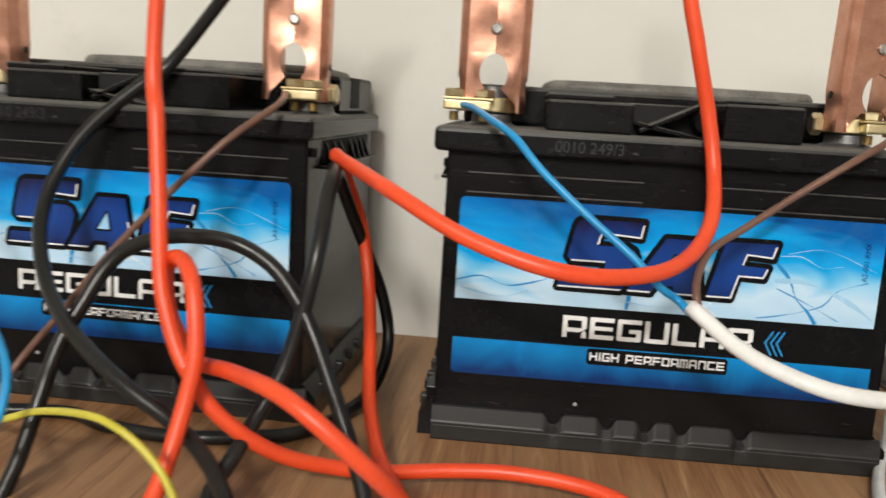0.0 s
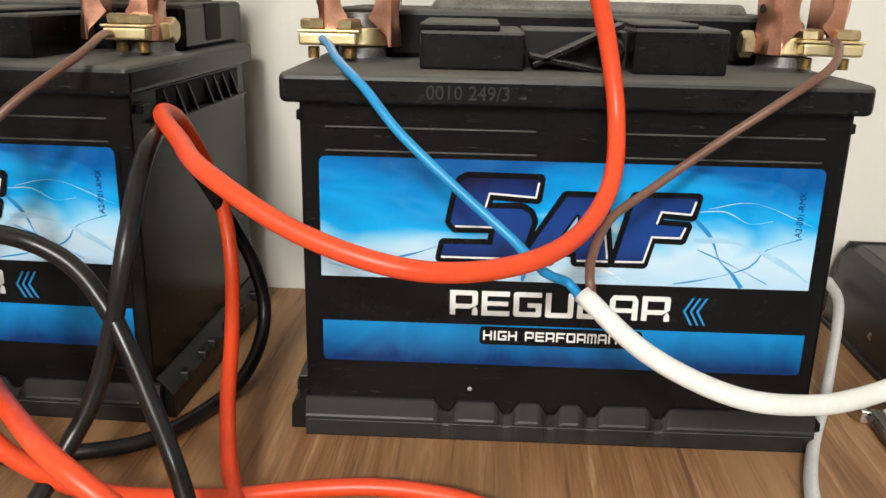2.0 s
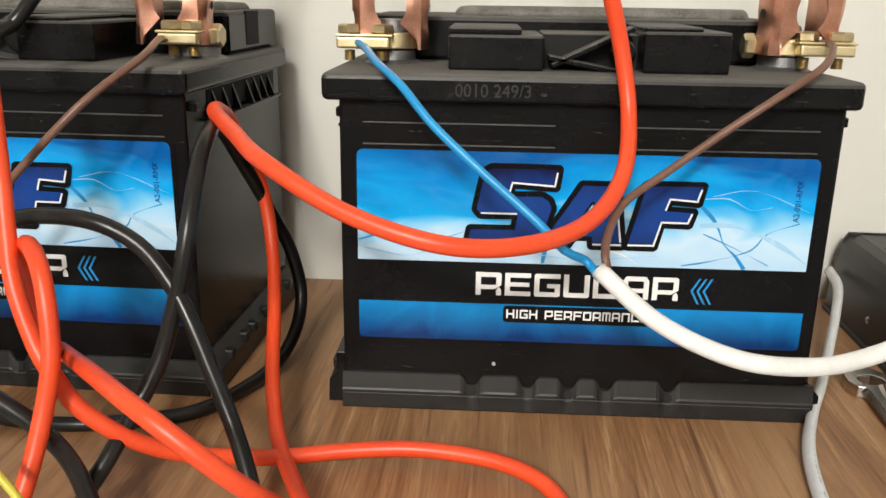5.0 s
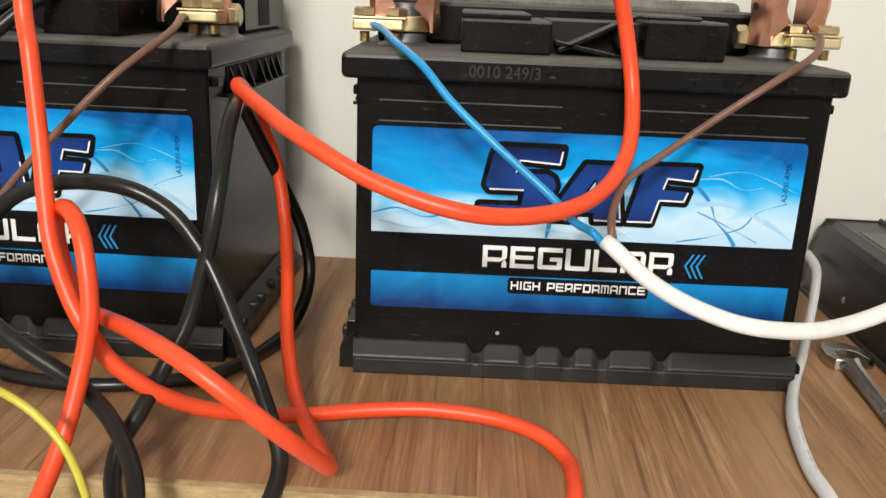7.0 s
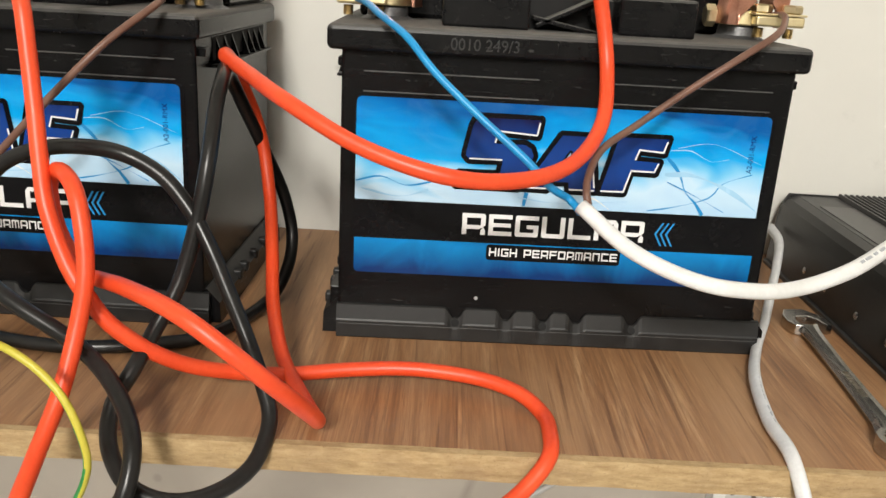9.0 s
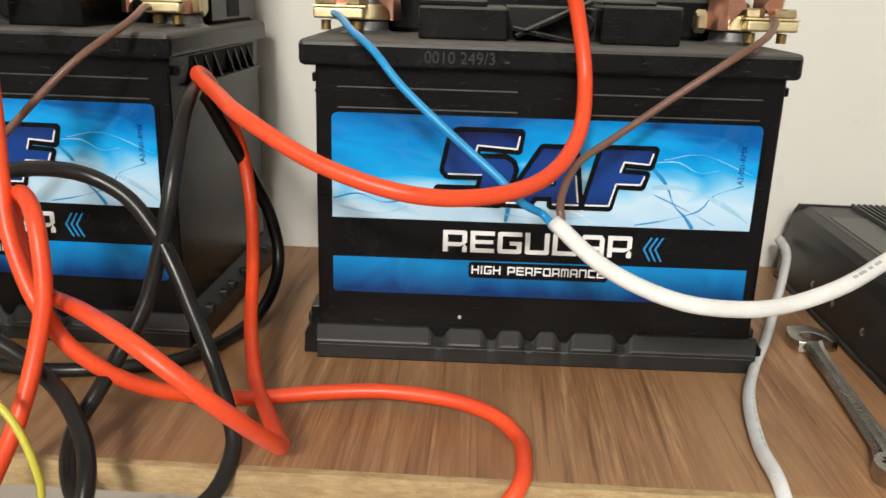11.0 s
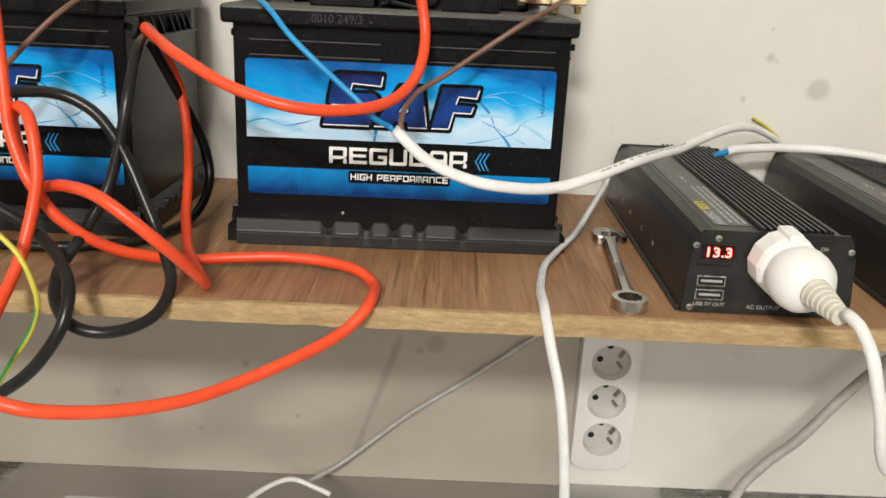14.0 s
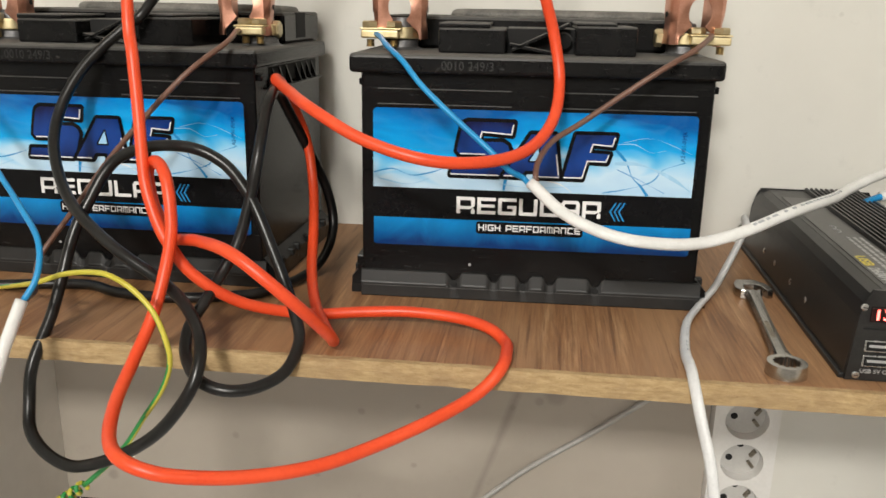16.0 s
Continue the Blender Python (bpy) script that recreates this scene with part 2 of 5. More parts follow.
M_CASE, M_LID = dusty_plastic(0.02, 0.6), dusty_plastic(0.05, 2.2)
M_LABEL, M_LABEL_LOW = label_print(), label_lower()
M_BLACK_PRINT = worn("black_print", (0.003, 0.003, 0.004), (0.006, 0.006, 0.007), (0.2, 0.3), 40, 0, 0, 0.0003, 0.2)
M_NAVY = navy_print()
M_WHITE_PRINT = worn("white_print", (0.78, 0.79, 0.80), (0.86, 0.86, 0.86), (0.22, 0.3), 60, 0, 0)
M_CYAN_PRINT = worn("cyan_print", (0.02, 0.24, 0.58), (0.02, 0.28, 0.64), (0.22, 0.3), 60, 0, 0)
M_PALE_PRINT = worn("pale_print", (0.30, 0.56, 0.80), (0.38, 0.64, 0.86), (0.22, 0.3), 60, 0, 0)
M_MOULD = worn("moulded_black_plastic", (0.0045, 0.0045, 0.0045), (0.012, 0.0118, 0.0115), (0.4, 0.6), 120, 0, 0.05)
# thin ridge and crest lines, paler than the case around them
M_EMBOSS = worn("pale_ridge_plastic", (0.035, 0.035, 0.036), (0.075, 0.073, 0.07), (0.4, 0.6), 120, 0, 0.05)
M_DUSTY = worn("dusty_plastic_handle", (0.07, 0.068, 0.062), (0.20, 0.19, 0.17), (0.5, 0.7), 90, 0, 0.1)
# near-black on flat patches, paints the shade inside holes and recesses
M_HOLE = material("hole_shade", (0.004, 0.004, 0.004), 0.8)
M_LEAD = worn("lead", (0.14, 0.14, 0.145), (0.30, 0.30, 0.30), (0.35, 0.6), 180, 0.8, 0.3, 0.0006)
M_BRASS = worn("brass", (0.74, 0.61, 0.33), (0.86, 0.75, 0.48), (0.32, 0.52), 150, 1.0, 0.12)
M_BOLT = worn("yellow_zinc_steel", (0.50, 0.41, 0.24), (0.68, 0.58, 0.38), (0.25, 0.45), 200, 1.0, 0.2)
M_THREAD = worn("thread_steel", (0.18, 0.16, 0.13), (0.34, 0.30, 0.24), (0.35, 0.5), 300, 1.0, 0.3)
M_COPPER = worn("copper", (0.54, 0.255, 0.17), (0.70, 0.38, 0.28), (0.24, 0.44), 120, 1.0, 0.15)
M_RED = worn("red_cable_rubber", (0.74, 0.060, 0.014), (0.82, 0.085, 0.022), (0.36, 0.46), 45, 0, 0.06)
M_BLACK_RUBBER = worn("black_cable_rubber", (0.005, 0.005, 0.005), (0.014, 0.0136, 0.013), (0.24, 0.38), 45, 0, 0.08, 0.0003, 0.4)
M_BLUE_WIRE = worn("blue_wire_pvc", (0.010, 0.245, 0.56), (0.014, 0.30, 0.64), (0.32, 0.42), 50, 0, 0.04)
M_BROWN_WIRE = worn("brown_wire_pvc", (0.13, 0.062, 0.042), (0.18, 0.092, 0.064), (0.35, 0.5), 50, 0, 0.04)
M_WHITE_PVC = worn("white_cable_pvc", (0.70, 0.705, 0.69), (0.81, 0.815, 0.81), (0.33, 0.48), 55, 0, 0.05)
M_GREY_PVC = worn("grey_white_cable_pvc", (0.60, 0.61, 0.62), (0.74, 0.75, 0.76), (0.35, 0.5), 70, 0, 0.05)
# grey sheath, darkened further for the shade below the shelf
M_FLEX = worn("shaded_grey_flex_pvc", (0.36, 0.35, 0.335), (0.48, 0.47, 0.45), (0.4, 0.55), 70, 0, 0.05)
M_YELLOW = worn("yellow_wire_pvc", (0.50, 0.44, 0.04), (0.60, 0.53, 0.07), (0.35, 0.45), 60, 0, 0.04)
M_GREEN = worn("green_wire_pvc", (0.02, 0.22, 0.05), (0.03, 0.28, 0.07), (0.35, 0.45), 60, 0, 0.04)
M_INK = material("grey_ink", (0.40, 0.42, 0.45), 0.6)
M_WOOD, M_EDGE = shelf_wood(), board_edge()
M_WALL = plaster("off_white_plaster", (0.66, 0.65, 0.60), (0.73, 0.72, 0.67), [(0.377, 0.108, 0.013), (0.328, 0.135, 0.006), (0.334, 0.132, 0.004), (0.309, 0.097, 0.004), (0.181, 0.094, 0.003), (-0.138, 0.124, 0.004), (0.250, 0.198, 0.004), (0.326, 0.160, 0.004)])
M_BEIGE = plaster("darker_beige_sheet", (0.36, 0.318, 0.267), (0.435, 0.39, 0.333), [(0.036, -0.161, 0.013), (-0.098, -0.182, 0.004), (-0.102, -0.248, 0.004), (0.021, -0.168, 0.006), (-0.005, -0.176, 0.004), (-0.425, -0.287, 0.008), (-0.155, -0.192, 0.005), (-0.287, -0.229, 0.005), (-0.202, -0.267, 0.004)], (0.22, 0.19, 0.16), (-0.020, -0.220, 0.33, 0.065, 0.006))
M_ROOM = plaster("room_paint", (0.62, 0.60, 0.56), (0.70, 0.68, 0.64))
# unseen floor, lightened so that it throws more light upwards
M_FLOOR = worn("bounce_floor", (0.42, 0.41, 0.39), (0.52, 0.51, 0.49), (0.6, 0.8), 4, 0, 0.1)
M_FOIL = foil()
M_WHITE_BOARD = worn("white_laminate", (0.68, 0.69, 0.71), (0.76, 0.77, 0.78), (0.16, 0.3), 8, 0, 0.02)
M_PANEL = worn("white_panel_paint", (0.66, 0.63, 0.58), (0.74, 0.71, 0.66), (0.5, 0.7), 6, 0, 0.1)
M_ANODISED = worn("black_anodised_aluminium", (0.010, 0.0098, 0.0098), (0.024, 0.023, 0.022), (0.30, 0.44), 90, 0.0, 0.1, 0.0003, 0.45)
M_PLATE = worn("dark_grey_label_plate", (0.055, 0.053, 0.052), (0.085, 0.082, 0.08), (0.3, 0.42), 60, 0, 0)
M_SCREW = worn("screw_steel", (0.55, 0.55, 0.55), (0.75, 0.75, 0.74), (0.2, 0.35), 200, 1.0, 0.1)
M_CHROME = worn("spanner_steel", (0.42, 0.41, 0.39), (0.62, 0.60, 0.575), (0.16, 0.32), 70, 1.0, 0.12)
M_SOCKET = worn("white_socket_plastic", (0.70, 0.69, 0.66), (0.78, 0.77, 0.75), (0.3, 0.42), 30, 0, 0.02)
M_SOCKET_IN = worn("grey_white_socket_insert", (0.46, 0.45, 0.43), (0.54, 0.53, 0.51), (0.35, 0.5), 40, 0, 0.02)
M_PLUG = worn("white_plug_plastic", (0.80, 0.80, 0.79), (0.86, 0.86, 0.85), (0.3, 0.42), 30, 0, 0.02)
M_RELIEF = worn("cream_strain_relief", (0.60, 0.57, 0.49), (0.68, 0.65, 0.58), (0.4, 0.55), 60, 0, 0.05)
M_YELLOW_PRINT = material("yellow_print", (0.62, 0.50, 0.06), 0.4)
M_GREY_PRINT = material("grey_print", (0.38, 0.38, 0.38), 0.4)
M_SCREEN = material("display_window", (0.02, 0.004, 0.004), 0.15)
M_DIGIT = material("lit_red_digit", (0.8, 0.02, 0.02), 0.4)
_n = M_DIGIT.node_tree.nodes["Principled BSDF"]
_n.inputs["Emission Color"].default_value, _n.inputs["Emission Strength"].default_value = (1.0, 0.10, 0.08, 1), 9.0

# ---- building helpers ----


def mesh_of(bm, name, mats, smooth=False):
    bmesh.ops.recalc_face_normals(bm, faces=bm.faces)
    me = bpy.data.meshes.new(name)
    bm.to_mesh(me)
    bm.free()
    for m in mats if isinstance(mats, (list, tuple)) else [mats]:
        me.materials.append(m)
    if smooth:
        me.polygons.foreach_set("use_smooth", [True] * len(me.polygons))
        me.update()
    return me


def part(name, bm, mats, parent=None, label="", smooth=False):
    """One mesh object, under a thing or a part."""
    ob = new(name, mesh_of(bm, name, mats, smooth))
    if parent is not None:
        ob.parent = parent
    if label:
        ob["label"] = label
    return ob


def thing(name, label, category, group="", at=None):
    ob = new(name)
    ob.empty_display_size = 0.02
    if at is not None:
        ob.matrix_basis = at
    return tagged(ob, label, category, group)


def box(bm, x0, x1, y0, y1, z0, z1, bevel=0.0, seg=2):
    vs = [bm.verts.new((x, y, z)) for x in (x0, x1) for y in (y0, y1) for z in (z0, z1)]
    fs = [(0, 1, 3, 2), (4, 6, 7, 5), (0, 4, 5, 1), (2, 3, 7, 6), (0, 2, 6, 4), (1, 5, 7, 3)]
    faces = [bm.faces.new([vs[i] for i in f]) for f in fs]
    if bevel:
        edges = list({e for f in faces for e in f.edges})
        bmesh.ops.bevel(bm, geom=edges, offset=bevel, segments=seg, affect="EDGES", profile=0.5)
    return bm


def boxed(*a, **k):
    return box(bmesh.new(), *a, **k)


def turned(bm, profile, sides=24, m=None):
    """A solid of revolution about z from (radius, height) pairs, put in place by m."""
    rings = []
    for r, h in profile:
        rings.append([bm.verts.new((r * math.cos(2 * math.pi * k / sides), r * math.sin(2 * math.pi * k / sides), h)) for k in range(sides)])
    for a, b in zip(rings, rings[1:]):
        for k in range(sides):
            bm.faces.new((a[k], a[(k + 1) % sides], b[(k + 1) % sides], b[k]))
    bm.faces.new(rings[0][::-1])
    bm.faces.new(rings[-1])
    if m is not None:
        bmesh.ops.transform(bm, matrix=m, verts=[v for r in rings for v in r])
    return bm


def prism(bm, outline, depth, m=None, bevel=0.0):
    """An outline in x, z pushed back along y by depth."""
    a = [bm.verts.new((x, 0, z)) for x, z in outline]
    b = [bm.verts.new((x, depth, z)) for x, z in outline]
    n = len(outline)
    fs = [bm.faces.new(a), bm.faces.new(b[::-1])]
    for k in range(n):
        fs.append(bm.faces.new((a[k], b[k], b[(k + 1) % n], a[(k + 1) % n])))
    if m is not None:
        bmesh.ops.transform(bm, matrix=m, verts=a + b)
    if bevel:
        bmesh.ops.bevel(bm, geom=list(fs[0].edges), offset=bevel, segments=2, affect="EDGES", profile=0.5)
    return bm


def rounded(x0, x1, z0, z1, r, n=5):
    out = []
    for cx, cz, a in ((x1 - r, z1 - r, 0), (x0 + r, z1 - r, 90), (x0 + r, z0 + r, 180), (x1 - r, z0 + r, 270)):
        for k in range(n + 1):
            w = radians(a + 90 * k / n)
            out.append((cx + r * math.cos(w), cz + r * math.sin(w)))
    return out


def spline(points, step=0.004):
    """A smooth line through the points, sampled about every step."""
    c = [Vector(p) for p in points]
    c = [2 * c[0] - c[1]] + c + [2 * c[-1] - c[-2]]
    out = []
    for a, b, d, e in zip(c, c[1:], c[2:], c[3:]):
        n = max(2, int((d - b).length / step))
        for k in range(n):
            s = k / n
            out.append(0.5 * (2 * b + (d - a) * s + (2 * a - 5 * b + 4 * d - e) * s * s + (3 * b - a - 3 * d + e) * s ** 3))
    out.append(c[-2])
    return out


def tube(bm, line, radius, sides=14, flat=1.0, stripe=None):
    """A round (or flattened) cord along a line; stripe(side, step) picks the material slot."""
    t0 = (line[1] - line[0]).normalized()
    u = t0.orthogonal().normalized()
    rings = []
    for k, p in enumerate(line):
        t = (line[min(k + 1, len(line) - 1)] - line[max(k - 1, 0)]).normalized()
        u = (u - t * u.dot(t)).normalized()
        v = t.cross(u)
        rings.append([bm.verts.new(p + radius * (math.cos(2 * math.pi * i / sides) * u + flat * math.sin(2 * math.pi * i / sides) * v)) for i in range(sides)])
    for k, (a, b) in enumerate(zip(rings, rings[1:])):
        for i in range(sides):
            f = bm.faces.new((a[i], a[(i + 1) % sides], b[(i + 1) % sides], b[i]))
            if stripe:
                f.material_index = stripe(i, k)
    bm.faces.new(rings[0][::-1])
    bm.faces.new(rings[-1])
    return bm


def cord(name, points, radius, mats, label, category="cable", group="", flat=1.0, stripe=None, step=0.004, bumps=0.0):
    line = spline(points, step)
    if bumps:
        line = [p + bumps * noise.noise_vector(p * 30) for p in line]
    ob = part(name, tube(bmesh.new(), line, radius, 14, flat, stripe), mats, smooth=True)
    return tagged(ob, label, category, group)


def letters(text, width, height, depth=0.0002, bold=0.0, spacing=1.0):
    """Raised writing as a mesh in the x, z plane, facing -y, its lower left corner at the origin."""
    cu = bpy.data.curves.new("letters", "FONT")
    cu.body, cu.extrude, cu.offset, cu.space_character, cu.resolution_u = text, 0.001, bold, spacing, 3
    ob = bpy.data.objects.new("letters", cu)
    scene.collection.objects.link(ob)
    bpy.context.view_layer.update()
    me = bpy.data.meshes.new_from_object(ob.evaluated_get(bpy.context.evaluated_depsgraph_get()))
    bpy.data.objects.remove(ob)
    bm = bmesh.new()
    bm.from_mesh(me)
    bpy.data.meshes.remove(me)
    lo = Vector([min(v.co[k] for v in bm.verts) for k in range(3)])
    hi = Vector([max(v.co[k] for v in bm.verts) for k in range(3)])
    for v in bm.verts:
        p = v.co - lo
        v.co = Vector((p.x / (hi.x - lo.x) * width, -p.z / (hi.z - lo.z) * depth, p.y / (hi.y - lo.y) * height))
    return bm


def moved(bm, m):
    bmesh.ops.transform(bm, matrix=m, verts=bm.verts)
    return bm


# squared-off capitals as convex pieces in a unit cell, stroke about a fifth
GLYPHS = {
    "R": [[(0, 0), (.2, 0), (.2, 1), (0, 1)], [(.2, .8), (.8, .8), (.8, 1), (.2, 1)], [(.8, .45), (.9, .38), (1, .45), (1, .93), (.92, 1), (.8, 1)], [(.2, .26), (.72, .26), (.9, .38), (.8, .45), (.2, .45)], [(.8, 0), (1, 0), (1, .22), (.9, .38), (.8, .2)]],
    "E": [[(0, 0), (.2, 0), (.2, 1), (0, 1)], [(.2, .8), (1, .8), (1, 1), (.2, 1)], [(.2, .41), (.95, .41), (.95, .59), (.2, .59)], [(.2, 0), (1, 0), (1, .2), (.2, .2)]],
    "G": [[(0, .07), (.07, 0), (.2, 0), (.2, 1), (.07, 1), (0, .93)], [(.2, .8), (1, .8), (1, 1), (.2, 1)], [(.2, 0), (.8, 0), (.8, .2), (.2, .2)], [(.8, 0), (.93, 0), (1, .07), (1, .56), (.8, .56)], [(.5, .38), (.8, .38), (.8, .56), (.5, .56)]],
    "U": [[(0, .07), (.07, 0), (.2, 0), (.2, 1), (0, 1)], [(.2, 0), (.8, 0), (.8, .2), (.2, .2)], [(.8, 0), (.93, 0), (1, .07), (1, 1), (.8, 1)]],
    "L": [[(0, 0), (.2, 0), (.2, 1), (0, 1)], [(.2, 0), (1, 0), (1, .2), (.2, .2)]],
    "A": [[(0, 0), (.2, 0), (.2, 1), (.12, 1), (0, .82)], [(.2, .8), (.8, .8), (.8, 1), (.2, 1)], [(.8, 0), (1, 0), (1, .82), (.88, 1), (.8, 1)], [(.2, .3), (.8, .3), (.8, .48), (.2, .48)]],
    "H": [[(0, 0), (.2, 0), (.2, 1), (0, 1)], [(.8, 0), (1, 0), (1, 1), (.8, 1)], [(.2, .4), (.8, .4), (.8, .6), (.2, .6)]],
    "I": [[(.4, 0), (.6, 0), (.6, 1), (.4, 1)]],
    "P": [[(0, 0), (.2, 0), (.2, 1), (0, 1)], [(.2, .8), (.8, .8), (.8, 1), (.2, 1)], [(.8, .28), (.93, .28), (1, .36), (1, .93), (.93, 1), (.8, 1)], [(.2, .28), (.8, .28), (.8, .47), (.2, .47)]],
    "F": [[(0, 0), (.2, 0), (.2, 1), (0, 1)], [(.2, .8), (1, .8), (1, 1), (.2, 1)], [(.2, .38), (.9, .38), (.9, .57), (.2, .57)]],
    "O": [[(0, .07), (.07, 0), (.2, 0), (.2, 1), (.07, 1), (0, .93)], [(.2, .8), (.8, .8), (.8, 1), (.2, 1)], [(.2, 0), (.8, 0), (.8, .2), (.2, .2)], [(.8, 0), (.93, 0), (1, .07), (1, .93), (.93, 1), (.8, 1)]],
    "M": [[(0, 0), (.17, 0), (.17, 1), (0, 1)], [(.17, .8), (.415, .8), (.415, 1), (.17, 1)], [(.415, 0), (.585, 0), (.585, 1), (.415, 1)], [(.585, .8), (.83, .8), (.83, 1), (.585, 1)], [(.83, 0), (1, 0), (1, .93), (.93, 1), (.83, 1)]],
    "N": [[(0, 0), (.2, 0), (.2, 1), (0, 1)], [(.2, .8), (.8, .8), (.8, 1), (.2, 1)], [(.8, 0), (1, 0), (1, .93), (.93, 1), (.8, 1)]],
    "C": [[(0, .07), (.07, 0), (.2, 0), (.2, 1), (.07, 1), (0, .93)], [(.2, .8), (1, .8), (1, 1), (.2, 1)], [(.2, 0), (1, 0), (1, .2), (.2, .2)]],
}


def wide_letters(text, x0, x1, z0, z1, gap=0.14, depth=0.0003):
    """Broad squared capitals between x0 and x1, one mesh a letter; a space counts half a letter and an I a third."""
    share = {" ": 0.55, "I": 0.30}
    unit = (x1 - x0) / (sum(share.get(ch, 1.0) for ch in text) + gap * (len(text) - 1))
    at, out = x0, []
    for ch in text:
        wide = share.get(ch, 1.0) * unit
        lo, size = (at - 1.2 * wide, wide * 3.4) if ch == "I" else (at, wide)
        if ch in GLYPHS:
            bm = bmesh.new()
            for piece in GLYPHS[ch]:
                prism(bm, [(lo + size * u, z0 + (z1 - z0) * v) for u, v in piece], depth)
            out.append(bm)
        at += wide + gap * unit
    return out


def grown(outline, by):
    """The outline pushed outwards by a set distance, its corners clipped."""
    n = len(outline)
    turn = 1 if sum(outline[k - 1][0] * outline[k][1] - outline[k][0] * outline[k - 1][1] for k in range(n)) > 0 else -1
    out = []
    for k in range(n):
        p = Vector(outline[k])
        e1, e2 = (p - Vector(outline[k - 1])).normalized(), (Vector(outline[(k + 1) % n]) - p).normalized()
        n1, n2 = Vector((e1.y, -e1.x)) * turn, Vector((e2.y, -e2.x)) * turn
        m = n1 + n2
        if e1.cross(e2) * turn > 0.3:
            out += [p + by * (n1 + 0.55 * m.normalized()) / 1.4, p + by * m / max(0.5, m.length), p + by * (n2 + 0.55 * m.normalized()) / 1.4]
        else:
            out.append(p + m.normalized() * by / max(0.55, m.normalized().dot(n1)))
    return [tuple(p) for p in out]


def ribbon(points, half):
    """A flat printed line of constant width along points in x, z."""
    bm = bmesh.new()
    pts = [Vector(p) for p in points]
    for a, b in zip(pts, pts[1:]):
        t = (b - a).normalized()
        nrm = Vector((-t.y, t.x)) * half
        a, b = a - t * half * 0.6, b + t * half * 0.6
        prism(bm, [tuple(a - nrm), tuple(b - nrm), tuple(b + nrm), tuple(a + nrm)], 0.0002)
    return bm


# ---- structure ----
wall = part("wall_north", boxed(-2.2, 2.2, 0.1925, 0.32, -1.0, 1.62), M_WALL)
tagged(wall, "off-white painted plaster wall with small dents", "wall", kind="structure")
# unseen shell closing the room; its pale floor lights the underside
tagged(part("wall_south", boxed(-2.2, 2.2, -4.7, -4.6, -1.0, 1.62), M_ROOM), "plain pale painted wall", "wall", kind="structure")
tagged(part("wall_west", boxed(-2.3, -2.2, -4.7, 0.32, -1.0, 1.62), M_ROOM), "plain pale painted wall", "wall", kind="structure")
tagged(part("wall_east", boxed(2.2, 2.3, -4.7, 0.32, -1.0, 1.62), M_ROOM), "plain pale painted wall", "wall", kind="structure")
tagged(part("floor", boxed(-2.3, 2.3, -4.7, 0.32, -1.1, -1.0), M_FLOOR), "plain pale floor out of view, bounces light upwards", "floor", kind="structure")
tagged(part("ceiling", boxed(-2.3, 2.3, -4.7, 0.32, 1.62, 1.72), M_ROOM), "plain pale painted ceiling", "ceiling", kind="structure")

# thin added sheet that makes the wall below the shelf a darker beige
panel = part("wall_panel", boxed(-0.4778, 0.1820, 0.1880, 0.1924, -0.3178, -0.0137), M_BEIGE)
tagged(panel, "thin darker beige sheet on the wall under the shelf", "wall panel", kind="structure")

# shelf board with its raw front edge
shelf = thing("shelf", "walnut laminate shelf board with raw chipboard front edge", "shelf")
part("board", boxed(-0.75, 0.75, -0.115, 0.1915, -0.0135, 0.0), M_WOOD, shelf)
bm = bmesh.new()
random.seed(4)
cols = [-0.75 + 1.5 * k / 240 for k in range(241)]
rows = []
for x in cols:
    w = 0.0007 * noise.noise(Vector((x * 60, 0, 0)))
    c = 0.0008 * max(0, noise.noise(Vector((x * 35, 5, 0))))
    rows.append([bm.verts.new(v) for v in ((x, -0.115, 0.0), (x, -0.1185 - w, -0.0003 - c), (x, -0.1192 - w, -0.006), (x, -0.1185 - w, -0.0134 + c), (x, -0.115, -0.0135))])
for a, b in zip(rows, rows[1:]):
    for k in range(4):
        bm.faces.new((a[k], b[k], b[k + 1], a[k + 1]))
part("edge", bm, M_EDGE, shelf, "raw pale chipboard edge")
part("side_panel", boxed(-0.50, -0.478, -0.11, 0.1918, -0.99, -0.0137), M_PANEL, shelf, "off-white painted side panel")

# bench below
bench = thing("workbench", "low bench faced with crinkled aluminium foil", "bench")
part("top", boxed(-0.4775, 1.0, -0.32, 0.1918, -0.35, -0.318), M_FOIL, bench, "crinkled silver foil top")
for x in (-0.46, 0.94):
    for y in (-0.28, 0.13):
        part("leg", boxed(x, x + 0.04, y, y + 0.04, -1.0, -0.35, 0.003), M_PANEL, bench)
board = part("white_board", boxed(-0.3175, 0.2598, -0.30, 0.118, -0.3178, -0.306, 0.002), M_WHITE_BOARD)
tagged(board, "glossy white laminate board lying on the foil bench", "board")

# ---- battery ----


